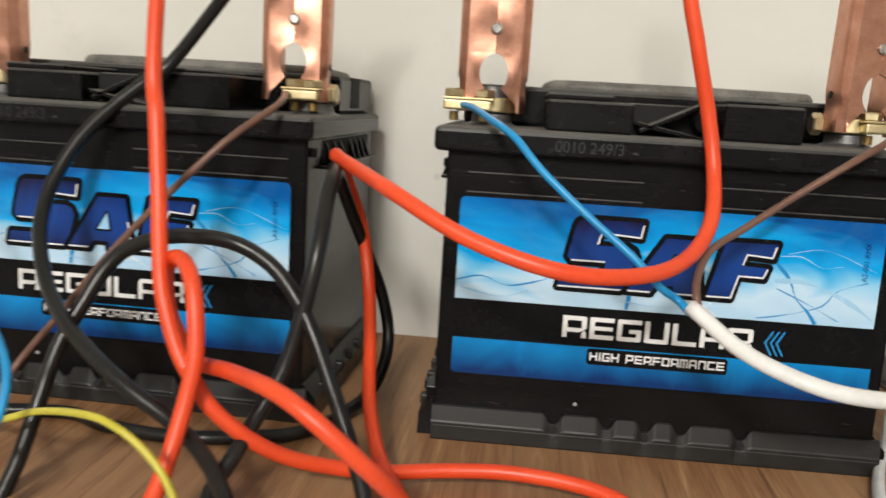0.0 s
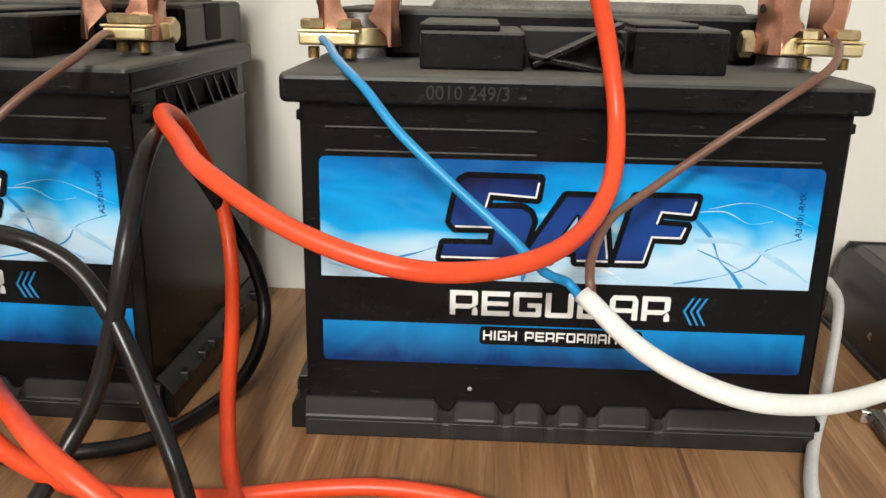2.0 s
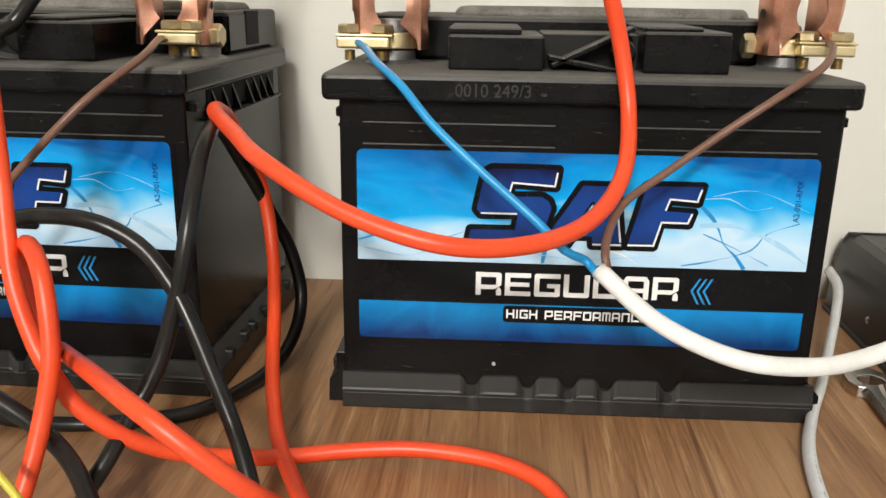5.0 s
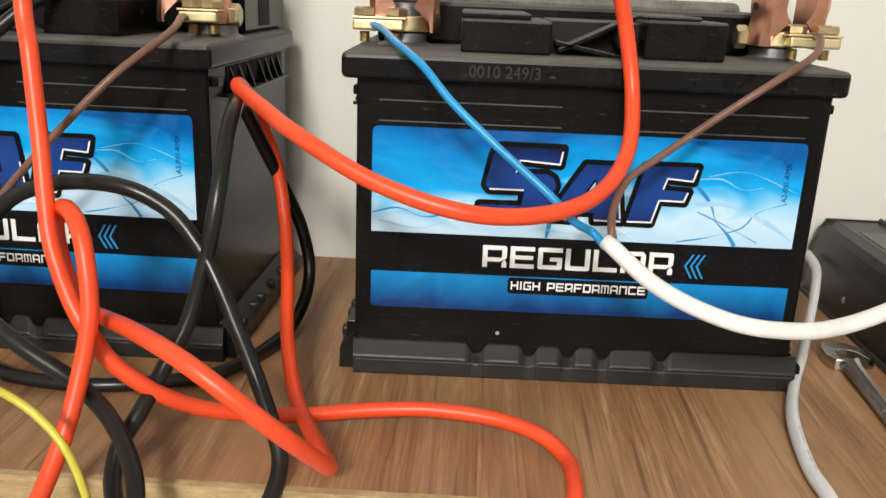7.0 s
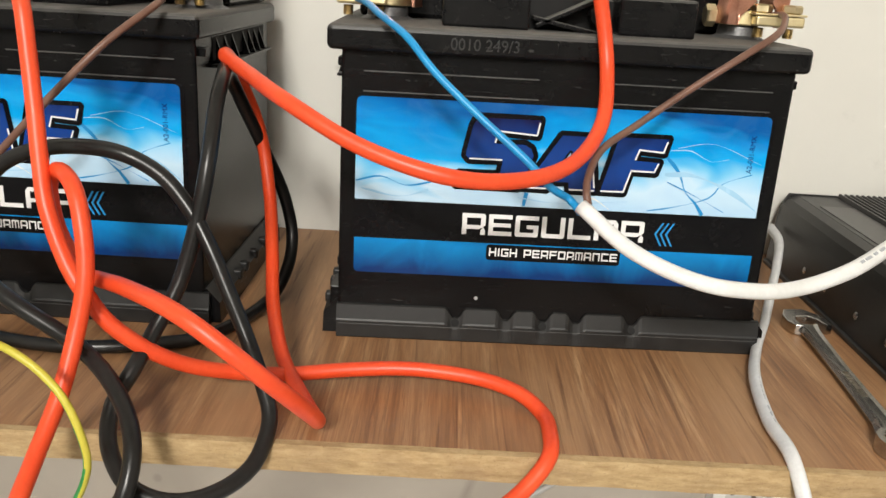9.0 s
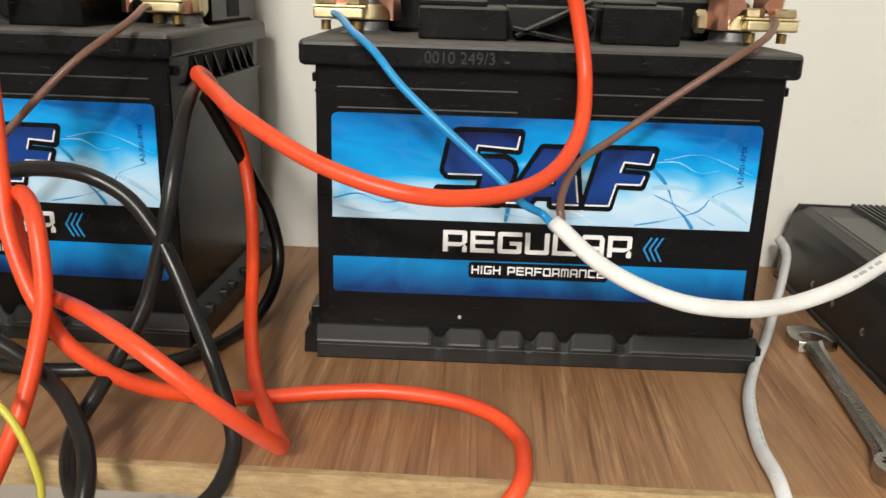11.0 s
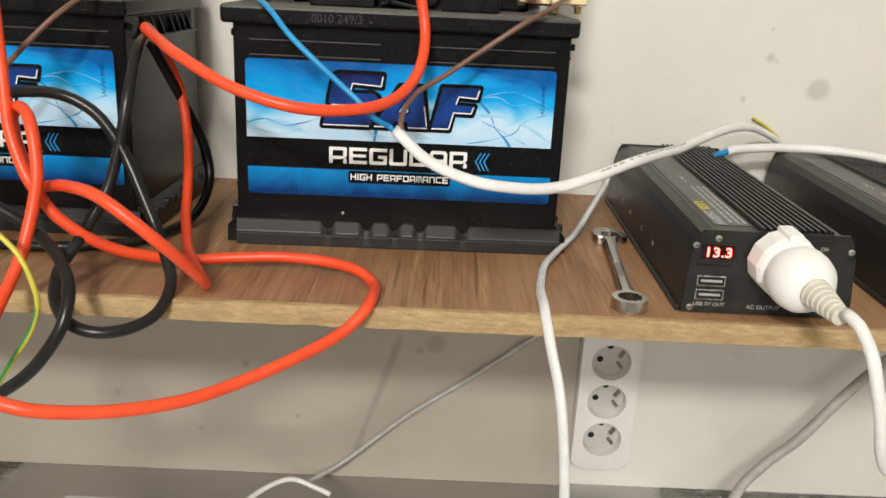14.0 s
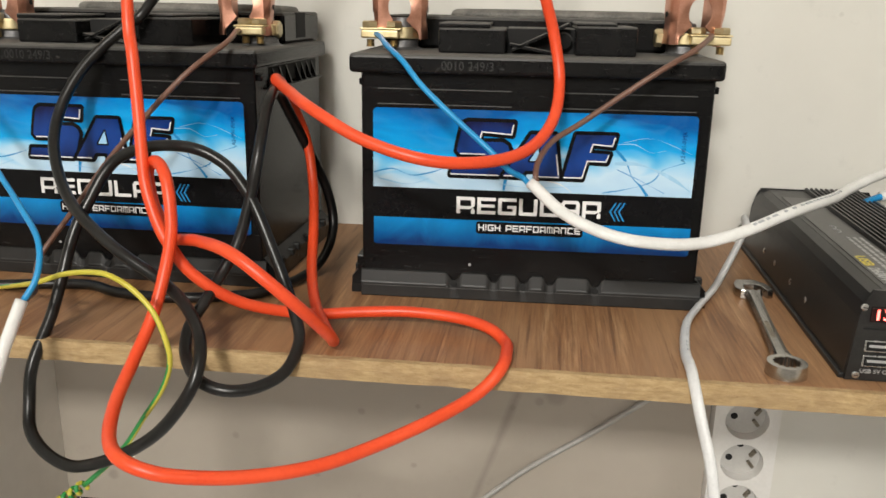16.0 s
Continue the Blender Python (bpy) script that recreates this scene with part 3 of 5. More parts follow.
def battery_clamp(name, flip, at, pinch, reach=0.0285, slide=0.0):
    """Brass post clamp with two bolts and a copper clip; flip -1 puts the bolts to the left."""
    c = thing(name, "brass battery clamp with hex bolts on the lead post", "battery clamp", "battery clamps", at)
    bm = bmesh.new()
    ring = []
    for r in (0.0085, 0.0135):
        ring.append([[bm.verts.new((r * math.cos(2 * math.pi * k / 64), r * math.sin(2 * math.pi * k / 64), z)) for k in range(64)] for z in (0.0, 0.008)])
    for k in range(64):
        j = (k + 1) % 64
        (a0, a1), (b0, b1) = ring
        bm.faces.new((b0[k], b0[j], b1[j], b1[k]))
        bm.faces.new((a0[j], a0[k], a1[k], a1[j]))
        bm.faces.new((a1[k], b1[k], b1[j], a1[j]))
        bm.faces.new((a0[k], a0[j], b0[j], b0[k]))
    bmesh.ops.bevel(bm, geom=[e for e in bm.edges if abs(e.verts[0].co.z - e.verts[1].co.z) < 1e-6 and e.is_manifold], offset=0.0008, segments=2, affect="EDGES", profile=0.5)
    part("ring", bm, M_BRASS, c, smooth=False)
    x0, x1 = sorted((slide + flip * 0.002, slide + flip * reach))
    part("lug", boxed(x0, x1, -0.0215, -0.0065, 0.0004, 0.0060, 0.0011), M_BRASS, c)
    part("strap", boxed(*sorted((slide + flip * 0.004, slide + flip * 0.018)), -0.018, -0.006, 0.0004, 0.0074, 0.0012), M_BRASS, c)
    part("plate", boxed(*sorted((slide + flip * 0.0005, slide + flip * (reach + 0.0005))), -0.0222, -0.0062, 0.0062, 0.0074, 0.0004), M_BRASS, c)
    for x in (0.0062, reach - 0.0057):
        h = part("bolt_head", turned(bmesh.new(), [(0.0052, 0.0075), (0.0060, 0.0081), (0.0060, 0.0112), (0.0050, 0.0121)], 6, pose(slide + flip * x, -0.0142, 0, 0, 0, 17 * x * 1000 % 60)), M_BOLT, c)
        rings = []
        for k in range(9):
            rings += [(0.0024, -0.0005 - 0.0006 * k), (0.0029, -0.0008 - 0.0006 * k)]
        part("bolt_thread", turned(bmesh.new(), rings, 16, pose(slide + flip * x, -0.0142, 0)), M_BOLT, c)
    # pinch bolt across the open side of the ring
    if pinch:
        part("pinch_bolt", turned(bmesh.new(), [(0.0030, 0), (0.0030, 0.010), (0.0062, 0.0102), (0.0062, 0.0145), (0.0054, 0.0155)], 6, pose(-flip * 0.0045 - slide * 0.7, 0.0, 0.0042, 0, -flip * 90, 0)), M_BOLT, c)
    return c


def copper_clip(name, lean, at):
    """A copper jaw pressed as a channel: flat face with a keyhole, chamfered corners, side flanges and a toothed foot."""
    bm = bmesh.new()
    hole_z, hole_x, hole_up = 0.0203, 0.0079, 0.0103
    face, half, deep, t = 0.0142, 0.0196, 0.0175, 0.0011
    low, high, count = -0.0014, 0.078, 80

    def inner(z):
        if z > hole_z + hole_up:
            return 0.0
        if z > 0.0118:
            return hole_x * math.sqrt(max(0.0, 1 - ((z - hole_z) / hole_up) ** 2))
        if z > 0.0033:
            return 0.0044 + 0.0086 * (0.0118 - z) / 0.0085
        return 0.0130 + 0.0012 * (0.0033 - z) / 0.0083

    for s in (-1, 1):
        front, back = [], []
        for k in range(count + 1):
            z = low + (high - low) * k / count
            a = min(inner(z), face - 0.0006)
            wave = 0.0005 * math.sin(z * 210 + s)
            pinch = 0.0012 * math.exp(-((z - 0.012) / 0.006) ** 2)
            h = half - pinch
            tooth = 0.0016 * max(0.0, 1 - (z - low) / 0.004)
            line = [(a, wave), (a + (face - a) * 0.5, wave * 0.6), (face, 0.0002), (face + 0.0009, 0.0003), (h - 0.0012, 0.0034), (h - 0.0002, 0.0052), (h, 0.0066 + tooth), (h, deep * 0.6 + tooth), (h - 0.0004, deep)]
            row, rear = [], []
            for m, (x, y) in enumerate(line):
                row.append(bm.verts.new((s * x, y, z)))
                q = min(1.0, max(0.0, (m - 2) / 4))
                rear.append(bm.verts.new((s * (x - t * q), y + t * (1 - q), z)))
            front.append(row)
            back.append(rear)
        m = len(front[0])
        for k in range(count):
            for c in range(m - 1):
                bm.faces.new((front[k][c], front[k][c + 1], front[k + 1][c + 1], front[k + 1][c]))
                bm.faces.new((back[k][c], back[k + 1][c], back[k + 1][c + 1], back[k][c + 1]))
            for c in (0, m - 1):
                bm.faces.new((front[k][c], front[k + 1][c], back[k + 1][c], back[k][c]))
        for k in (0, count):
            for c in range(m - 1):
                bm.faces.new((front[k][c], back[k][c], back[k][c + 1], front[k][c + 1]))
    bmesh.ops.remove_doubles(bm, verts=bm.verts, dist=0.00004)
    c = thing(name, "bright copper clip gripping the battery clamp", "copper clip", "copper clips", at @ pose(0, 0, 0, lean))
    part("jaw", bm, M_COPPER, c)
    for s in (-1, 1):
        part("inner_jaw", boxed(*sorted((s * 0.0102, s * 0.0114)), 0.0040, 0.0235, 0.0085, 0.070, 0.0004), M_COPPER, c)
    part("rivet", turned(bmesh.new(), [(0.0032, 0), (0.0032, 0.0006), (0.0022, 0.0016)], 16, pose(0, -0.0002, 0.044, 90)), M_SCREW, c)
    for s in (-1, 1):
        part("flange_hole", turned(bmesh.new(), [(0.0021, 0), (0.0021, 0.0003)], 16, pose(s * (half - 0.0002), 0.0115, 0.0185, 0, s * 90, 0)), M_HOLE, c)
    return c


def battery(name, at):
    b = thing(name, "black car battery with a glossy blue label, dusty lid", "car battery", "batteries on the shelf", at)
    part("case", boxed(-0.1121, 0.1189, 0.0005, 0.161, 0.0002, 0.1575, 0.0016), M_CASE, b)
    lid = part("lid", boxed(-0.119, 0.123, -0.007, 0.168, 0.1555, 0.1682, 0.0028, 3), M_LID, b)
    # mould number on the lid edge
    part("mould_number", moved(letters("0010 249/3", 0.034, 0.0058, 0.0003), pose(-0.058, -0.0070, 0.1583)), M_MOULD, lid)
    # ridges over the label
    for x0, x1, z in ((-0.101, -0.0118, 0.1448), (-0.101, -0.0114, 0.1347), (0.022, 0.108, 0.1448), (0.022, 0.108, 0.1347)):
        part("ridge", boxed(x0, x1, -0.0002, 0.0008, z, z + 0.0007, 0.0002), M_EMBOSS, b)
    # hold-down ledge round the foot, scalloped along the front
    bm = bmesh.new()
    cuts = (-0.047, -0.019, 0.0015, 0.020, 0.051)
    xs = sorted({-0.1125, 0.1222} | {c + d for c in cuts for d in (-0.0058, -0.0042, -0.0026, -0.0012, 0.0012, 0.0026, 0.0042, 0.0058)})
    rows = []
    for x in xs:
        deep = max(0.0, 1 - max(0, min(abs(x - c) for c in cuts) - 0.0012) / 0.0044)
        deep = deep * deep * (3 - 2 * deep)
        za, zb, yb = 0.0190 - 0.0058 * deep, 0.0108 - 0.0028 * deep, -0.0026 + 0.0006 * deep
        prof = [(0.002, za), (-0.0004, za), (-0.0010, za - 0.0005), (yb, zb), (yb - 0.0005, zb - 0.0010), (-0.0032, 0.0008), (-0.0027, 0.0), (0.002, 0.0)]
        rows.append([bm.verts.new((x, y, z)) for y, z in prof])
    for a, c in zip(rows, rows[1:]):
        for k in range(8):
            bm.faces.new((a[k], c[k], c[(k + 1) % 8], a[(k + 1) % 8]))
    bm.faces.new(rows[0])
    bm.faces.new(rows[-1][::-1])
    foot = part("foot_ledge", bm, M_MOULD, b, "scuffed black hold-down ledge")
    for c in (-0.047, 0.0015, 0.051):
        part("hole", turned(bmesh.new(), [(0.0022, 0), (0.0022, 0.0003)], 14, pose(c, -0.0030, 0.0112, 50)), M_HOLE, foot)
    part("crest", boxed(-0.1115, 0.1212, -0.0034, -0.0029, 0.0080, 0.0084, 0.0002), M_EMBOSS, foot)
    for s, x in ((-1, -0.1121), (1, 0.1189)):
        bm = bmesh.new()
        out = [(0, 0), (0.0090, 0), (0.0085, 0.012), (0.0015, 0.020), (0, 0.020)]
        prism(bm, [(s * u, z) for u, z in out], 0.155, pose(x - s * 0.0005, 0.003, 0.0002))
        side = part("side_ledge", bm, M_CASE, b)
        for y in (0.02, 0.045, 0.06, 0.085, 0.11, 0.135):
            part("notch", boxed(*sorted((x + s * 0.0035, x + s * 0.0092)), y, y + 0.006, 0.0105, 0.0165, 0.001), M_MOULD, side)
        # grip ribs under the lid
        grip = part("grip_ledge", boxed(*sorted((x, x + s * 0.0052)), 0.028, 0.150, 0.1386, 0.1402, 0.0004), M_CASE, b)
        for y in (0.036, 0.052, 0.068, 0.092, 0.106, 0.120, 0.134):
            bm = bmesh.new()
            prism(bm, [(0, 0), (s * 0.0052, 0), (s * 0.0005, 0.0135), (0, 0.0135)], 0.0016, pose(x, y, 0.1400))
            part("grip_rib", bm, M_CASE, grip)
        # flat black sheet that paints the shade behind the ribs
        part("grip_recess", boxed(*sorted((x - s * 0.0002, x + s * 0.0004)), 0.030, 0.148, 0.1420, 0.1545), M_HOLE, grip)
    for x0, x1, y0, y1, z0, z1 in ((-0.1146, -0.1116, 0.006, 0.014, 0.1465, 0.1510), (-0.1166, -0.1116, 0.0035, 0.022, 0.0170, 0.0275), (0.1184, 0.1224, 0.006, 0.014, 0.1465, 0.1510)):
        part("nub", boxed(x0, x1, y0, y1, z0, z1, 0.0007), M_CASE, b)
    part("chip", turned(bmesh.new(), [(0.0011, 0), (0.0011, 0.0003), (0.0004, 0.0005)], 7, pose(-0.0363, 0.0005, 0.0250, 90)), M_GREY_PRINT, b)
    # raised top: back cover and front vent blocks
    top = part("raised_cover", boxed(-0.1100, 0.1152, 0.0790, 0.1746, 0.1680, 0.1917, 0.0026), M_LID, b)
    part("front_block", boxed(-0.0625, -0.0174, 0.0175, 0.0790, 0.1680, 0.1847, 0.0014), M_LID, top)
    part("front_step", boxed(-0.0625, -0.0281, 0.0181, 0.0792, 0.1845, 0.1880, 0.0010), M_LID, top)
    part("front_block", boxed(0.0289, 0.0691, 0.0168, 0.0786, 0.1680, 0.1874, 0.0014), M_LID, top)
    part("front_step", boxed(0.0290, 0.0558, 0.0175, 0.0787, 0.1872, 0.1896, 0.0010), M_LID, top)
    part("middle_web", boxed(-0.0172, 0.0294, 0.0370, 0.0788, 0.1680, 0.1851, 0.0012), M_LID, top)
    # thin black sheet painting the shade of the cavity between the blocks
    part("recess", boxed(-0.0170, 0.0291, 0.0361, 0.0372, 0.1676, 0.1844), M_HOLE, top)
    for a, z0 in ((-28, 0.1815), (12, 0.1725)):
        part("strut", moved(boxed(-0.021, 0.021, 0.0, 0.014, -0.0011, 0.0011, 0.0004), pose(0.0058, 0.0207, z0 - 0.002, 0, a * 0.9, 0)), M_LID, top)
    part("cap", turned(bmesh.new(), [(0.0062, 0), (0.0062, 0.004), (0.0052, 0.005)], 18, pose(0.0214, 0.0350, 0.1769, 90)), M_LID, top)
    grip = spline([(-0.060, 0.158, 0.1922), (-0.059, 0.112, 0.1932), (-0.048, 0.092, 0.1936), (0.020, 0.088, 0.1938), (0.086, 0.092, 0.1936), (0.098, 0.112, 0.1932), (0.100, 0.158, 0.1922)])
    part("carry_handle", tube(bmesh.new(), grip, 0.0038, 12, 0.7), M_DUSTY, top, "dusty grey folded carry handle", smooth=True)
    for s, x in ((-1, -0.1100), (1, 0.1152)):
        part("handle_socket", boxed(*sorted((x - s * 0.001, x + s * 0.0004)), 0.110, 0.134, 0.1720, 0.1915, 0.0002), M_HOLE, top)
    # lead posts
    for x in (-0.0926, 0.1056):
        part("post", turned(bmesh.new(), [(0.0150, 0.1665), (0.0150, 0.1682), (0.0115, 0.1700), (0.0112, 0.1745), (0.0090, 0.1765), (0.0082, 0.1885), (0.0074, 0.1900)], 64, pose(x, 0.0586, 0)), M_LEAD, b, "dull grey lead post", smooth=False)
    # printed label
    lab = part("label_sheet", prism(bmesh.new(), rounded(-0.1044, 0.1125, 0.0374, 0.1329, 0.003), 0.0004, pose(0, 0, 0)), M_BLACK_PRINT, b, "glossy blue and black printed label")
    up = rounded(-0.1040, 0.1104, 0.0700, 0.1326, 0.0030)
    part("blue_field", prism(bmesh.new(), [(x, max(z, 0.0785)) for x, z in up], 0.0003, pose(0, -0.0002, 0)), M_LABEL, lab, "sky-blue field fading to icy white")
    low = rounded(-0.1038, 0.1120, 0.0378, 0.0640, 0.0022)
    part("lower_field", prism(bmesh.new(), [(x, min(z, 0.0573)) for x, z in low], 0.0003, pose(0, -0.0002, 0)), M_LABEL_LOW, lab)
    # pale and cyan streaks over the blue field
    streaks = [([(0.0574, 0.1101), (0.0657, 0.1012), (0.0705, 0.0908), (0.0761, 0.0856), (0.0812, 0.0787)], 0.0010, M_CYAN_PRINT), ([(0.0514, 0.0797), (0.0663, 0.0827), (0.0834, 0.0884), (0.0900, 0.0965), (0.1044, 0.1020)], 0.0004, M_CYAN_PRINT),
               ([(0.0584, 0.0998), (0.0721, 0.1001), (0.0850, 0.0964), (0.0983, 0.0900), (0.1094, 0.0823)], 0.0014, M_PALE_PRINT), ([(0.0597, 0.1127), (0.0708, 0.1130), (0.0812, 0.1080), (0.0910, 0.1095)], 0.0003, M_PALE_PRINT),
               ([(0.0632, 0.1141), (0.0827, 0.1170), (0.1087, 0.1073)], 0.0002, M_PALE_PRINT), ([(-0.1035, 0.0886), (-0.0906, 0.0915), (-0.0780, 0.0873), (-0.0654, 0.0894), (-0.0529, 0.0936)], 0.0005, M_CYAN_PRINT),
               ([(-0.1008, 0.0847), (-0.0806, 0.0811), (-0.0654, 0.0854)], 0.0006, M_PALE_PRINT), ([(-0.0147, 0.0790), (-0.0136, 0.0864)], 0.0012, M_CYAN_PRINT),
               ([(0.0129, 0.0870), (0.0231, 0.0845), (0.0311, 0.0793)], 0.0004, M_WHITE_PRINT), ([(0.0600, 0.0960), (0.0760, 0.0890), (0.0920, 0.0810)], 0.0003, M_CYAN_PRINT), ([(-0.0180, 0.0835), (0.0050, 0.0815), (0.0400, 0.0842)], 0.0003, M_PALE_PRINT)]
    for i, (pts, half, mat) in enumerate(streaks):
        line = spline([(x, -0.00030 - 0.00004 * i, z) for x, z in pts], 0.003)
        bm = bmesh.new()
        prev = None
        for k, p in enumerate(line):
            t = (line[min(k + 1, len(line) - 1)] - line[max(k - 1, 0)]).normalized()
            nrm = Vector((-t.z, 0, t.x)) * half * (0.6 + 0.4 * math.sin(k * 0.7))
            cur = (bm.verts.new(p + nrm), bm.verts.new(p - nrm))
            if prev:
                bm.faces.new((prev[0], cur[0], cur[1], prev[1]))
            prev = cur
        part("streak", bm, mat, lab)
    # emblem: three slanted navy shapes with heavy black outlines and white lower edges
    mm = 0.001
    first = [(-40, 124.9), (-9.2, 125), (-10.2, 116.6), (-30.6, 117.9), (-32.3, 111.8), (-16.5, 111.9), (-13, 109.9), (-11.6, 106.4), (-14.8, 95), (-18.5, 88.8), (-51, 88.8), (-49.6, 95.2), (-28.6, 95.4), (-27.4, 102.9), (-44.8, 102.9), (-46.8, 105.1), (-46.6, 107.5), (-44, 120.4), (-42.6, 123.4)]
    middle = [(2.5, 117.8), (18.2, 117.8), (22.4, 88.9), (8.4, 88.9), (8, 93.2), (-0.6, 93.2), (-3.4, 88.9), (-15.6, 88.9)]
    last = [(32, 118.4), (58, 118.6), (56.4, 110.9), (42.9, 111.9), (41.2, 106.6), (54.6, 106), (52.8, 100.4), (39.9, 100.6), (37.2, 89), (25, 89)]
    gap = [(7.6, 109.2), (8.8, 100), (2, 100)]
    for i, (shape, lines) in enumerate(((first, [[(-9.6, 123.4), (-10.6, 117.1), (-30.4, 118.4), (-32, 112.4)], [(-44.6, 103.4), (-28, 103.4)], [(-50.6, 89.3), (-18.8, 89.3)]]),
                                        (middle, [[(8.8, 89.4), (21.8, 89.4)], [(21.6, 91), (19.6, 104.5)], [(-14.8, 89.4), (-3.8, 89.4)]]),
                                        (last, [[(57.4, 117), (55.9, 111.5), (43.3, 112.4), (41.7, 107.2)], [(54, 105.4), (52.4, 101), (40.2, 101.1), (37.3, 89.6), (25.4, 89.5)]]))):
        shape = [(x * mm, z * mm) for x, z in shape]
        part("emblem_outline", prism(bmesh.new(), grown(shape, 0.0024), 0.0003, pose(0, -0.00075 - 0.0001 * i, 0)), M_BLACK_PRINT, lab)
        part("emblem_shape", prism(bmesh.new(), shape, 0.0003, pose(0, -0.00125, 0)), M_NAVY, lab)
        for line in lines:
            part("edge_line", moved(ribbon([(x * mm, z * mm) for x, z in line], 0.00042), pose(0, -0.00138, 0)), M_WHITE_PRINT, lab)
        if i == 1:
            hole = [(x * mm, z * mm) for x, z in gap]
            part("emblem_gap", prism(bmesh.new(), grown(hole, 0.0012), 0.0002, pose(0, -0.00132, 0)), M_BLACK_PRINT, lab)
            part("emblem_gap", prism(bmesh.new(), hole, 0.0002, pose(0, -0.00142, 0)), M_PALE_PRINT, lab)
    for bm in wide_letters("REGULAR", -0.0464, 0.0515, 0.0618, 0.0735):
        part("letter", moved(bm, pose(0, -0.0001, 0)), M_WHITE_PRINT, lab, "white printed capital")
    part("word_plate", prism(bmesh.new(), rounded(-0.0326, 0.0402, 0.0480, 0.0567, 0.0018), 0.0004, pose(0, -0.0005, 0)), M_BLACK_PRINT, lab)
    for bm in wide_letters("HIGH PERFORMANCE", -0.0310, 0.0386, 0.0502, 0.0548, 0.18):
        part("letter", moved(bm, pose(0, -0.0006, 0)), M_WHITE_PRINT, lab, "small white printed capital")
    part("code", moved(letters("A2-001-RMX", 0.0200, 0.0027, 0.0002), pose(0.1036, -0.0003, 0.1025, 0, -90, 0)), M_NAVY, lab)
    for k in range(3):
        x = 0.0572 + 0.0029 * k
        part("chevron", prism(bmesh.new(), [(x, 0.0670), (x + 0.0036, 0.0733), (x + 0.0046, 0.0733), (x + 0.0011, 0.0670), (x + 0.0046, 0.0605), (x + 0.0036, 0.0605)], 0.0003, pose(0, -0.0003, 0)), M_CYAN_PRINT, lab)
    return b


HERE = pose(0, 0, 0, 0, 0, 1.28)
BESIDE = pose(-0.3055, 0.0027, 0, 0, 0, -1.0)
right_battery = battery("car_battery", HERE)
left_battery = copy_thing(right_battery, BESIDE)
for base, flip in ((HERE, 1), (BESIDE, -1)):
    battery_clamp("battery_clamp", -1, base @ pose(-0.0926, 0.0586, 0.1756), False, 0.0285, 0.002)
    battery_clamp("battery_clamp", flip, base @ pose(0.1056, 0.0586, 0.1756), True, 0.0285 if flip > 0 else 0.0225, 0.0 if flip > 0 else 0.009)
    copper_clip("copper_clip", 2, base @ pose(-0.0925, 0.0426, 0.1769, 0, 0, 4))
    copper_clip("copper_clip", -1, base @ pose(0.1122 if flip > 0 else 0.0967, 0.0426, 0.1769, 0, 2 if flip > 0 else 0, 10 if flip > 0 else 4))

# ---- power inverters ----


ALONG = Matrix(((0, 0, 1, 0), (-1, 0, 0, 0), (0, -1, 0, 0), (0, 0, 0, 1)))


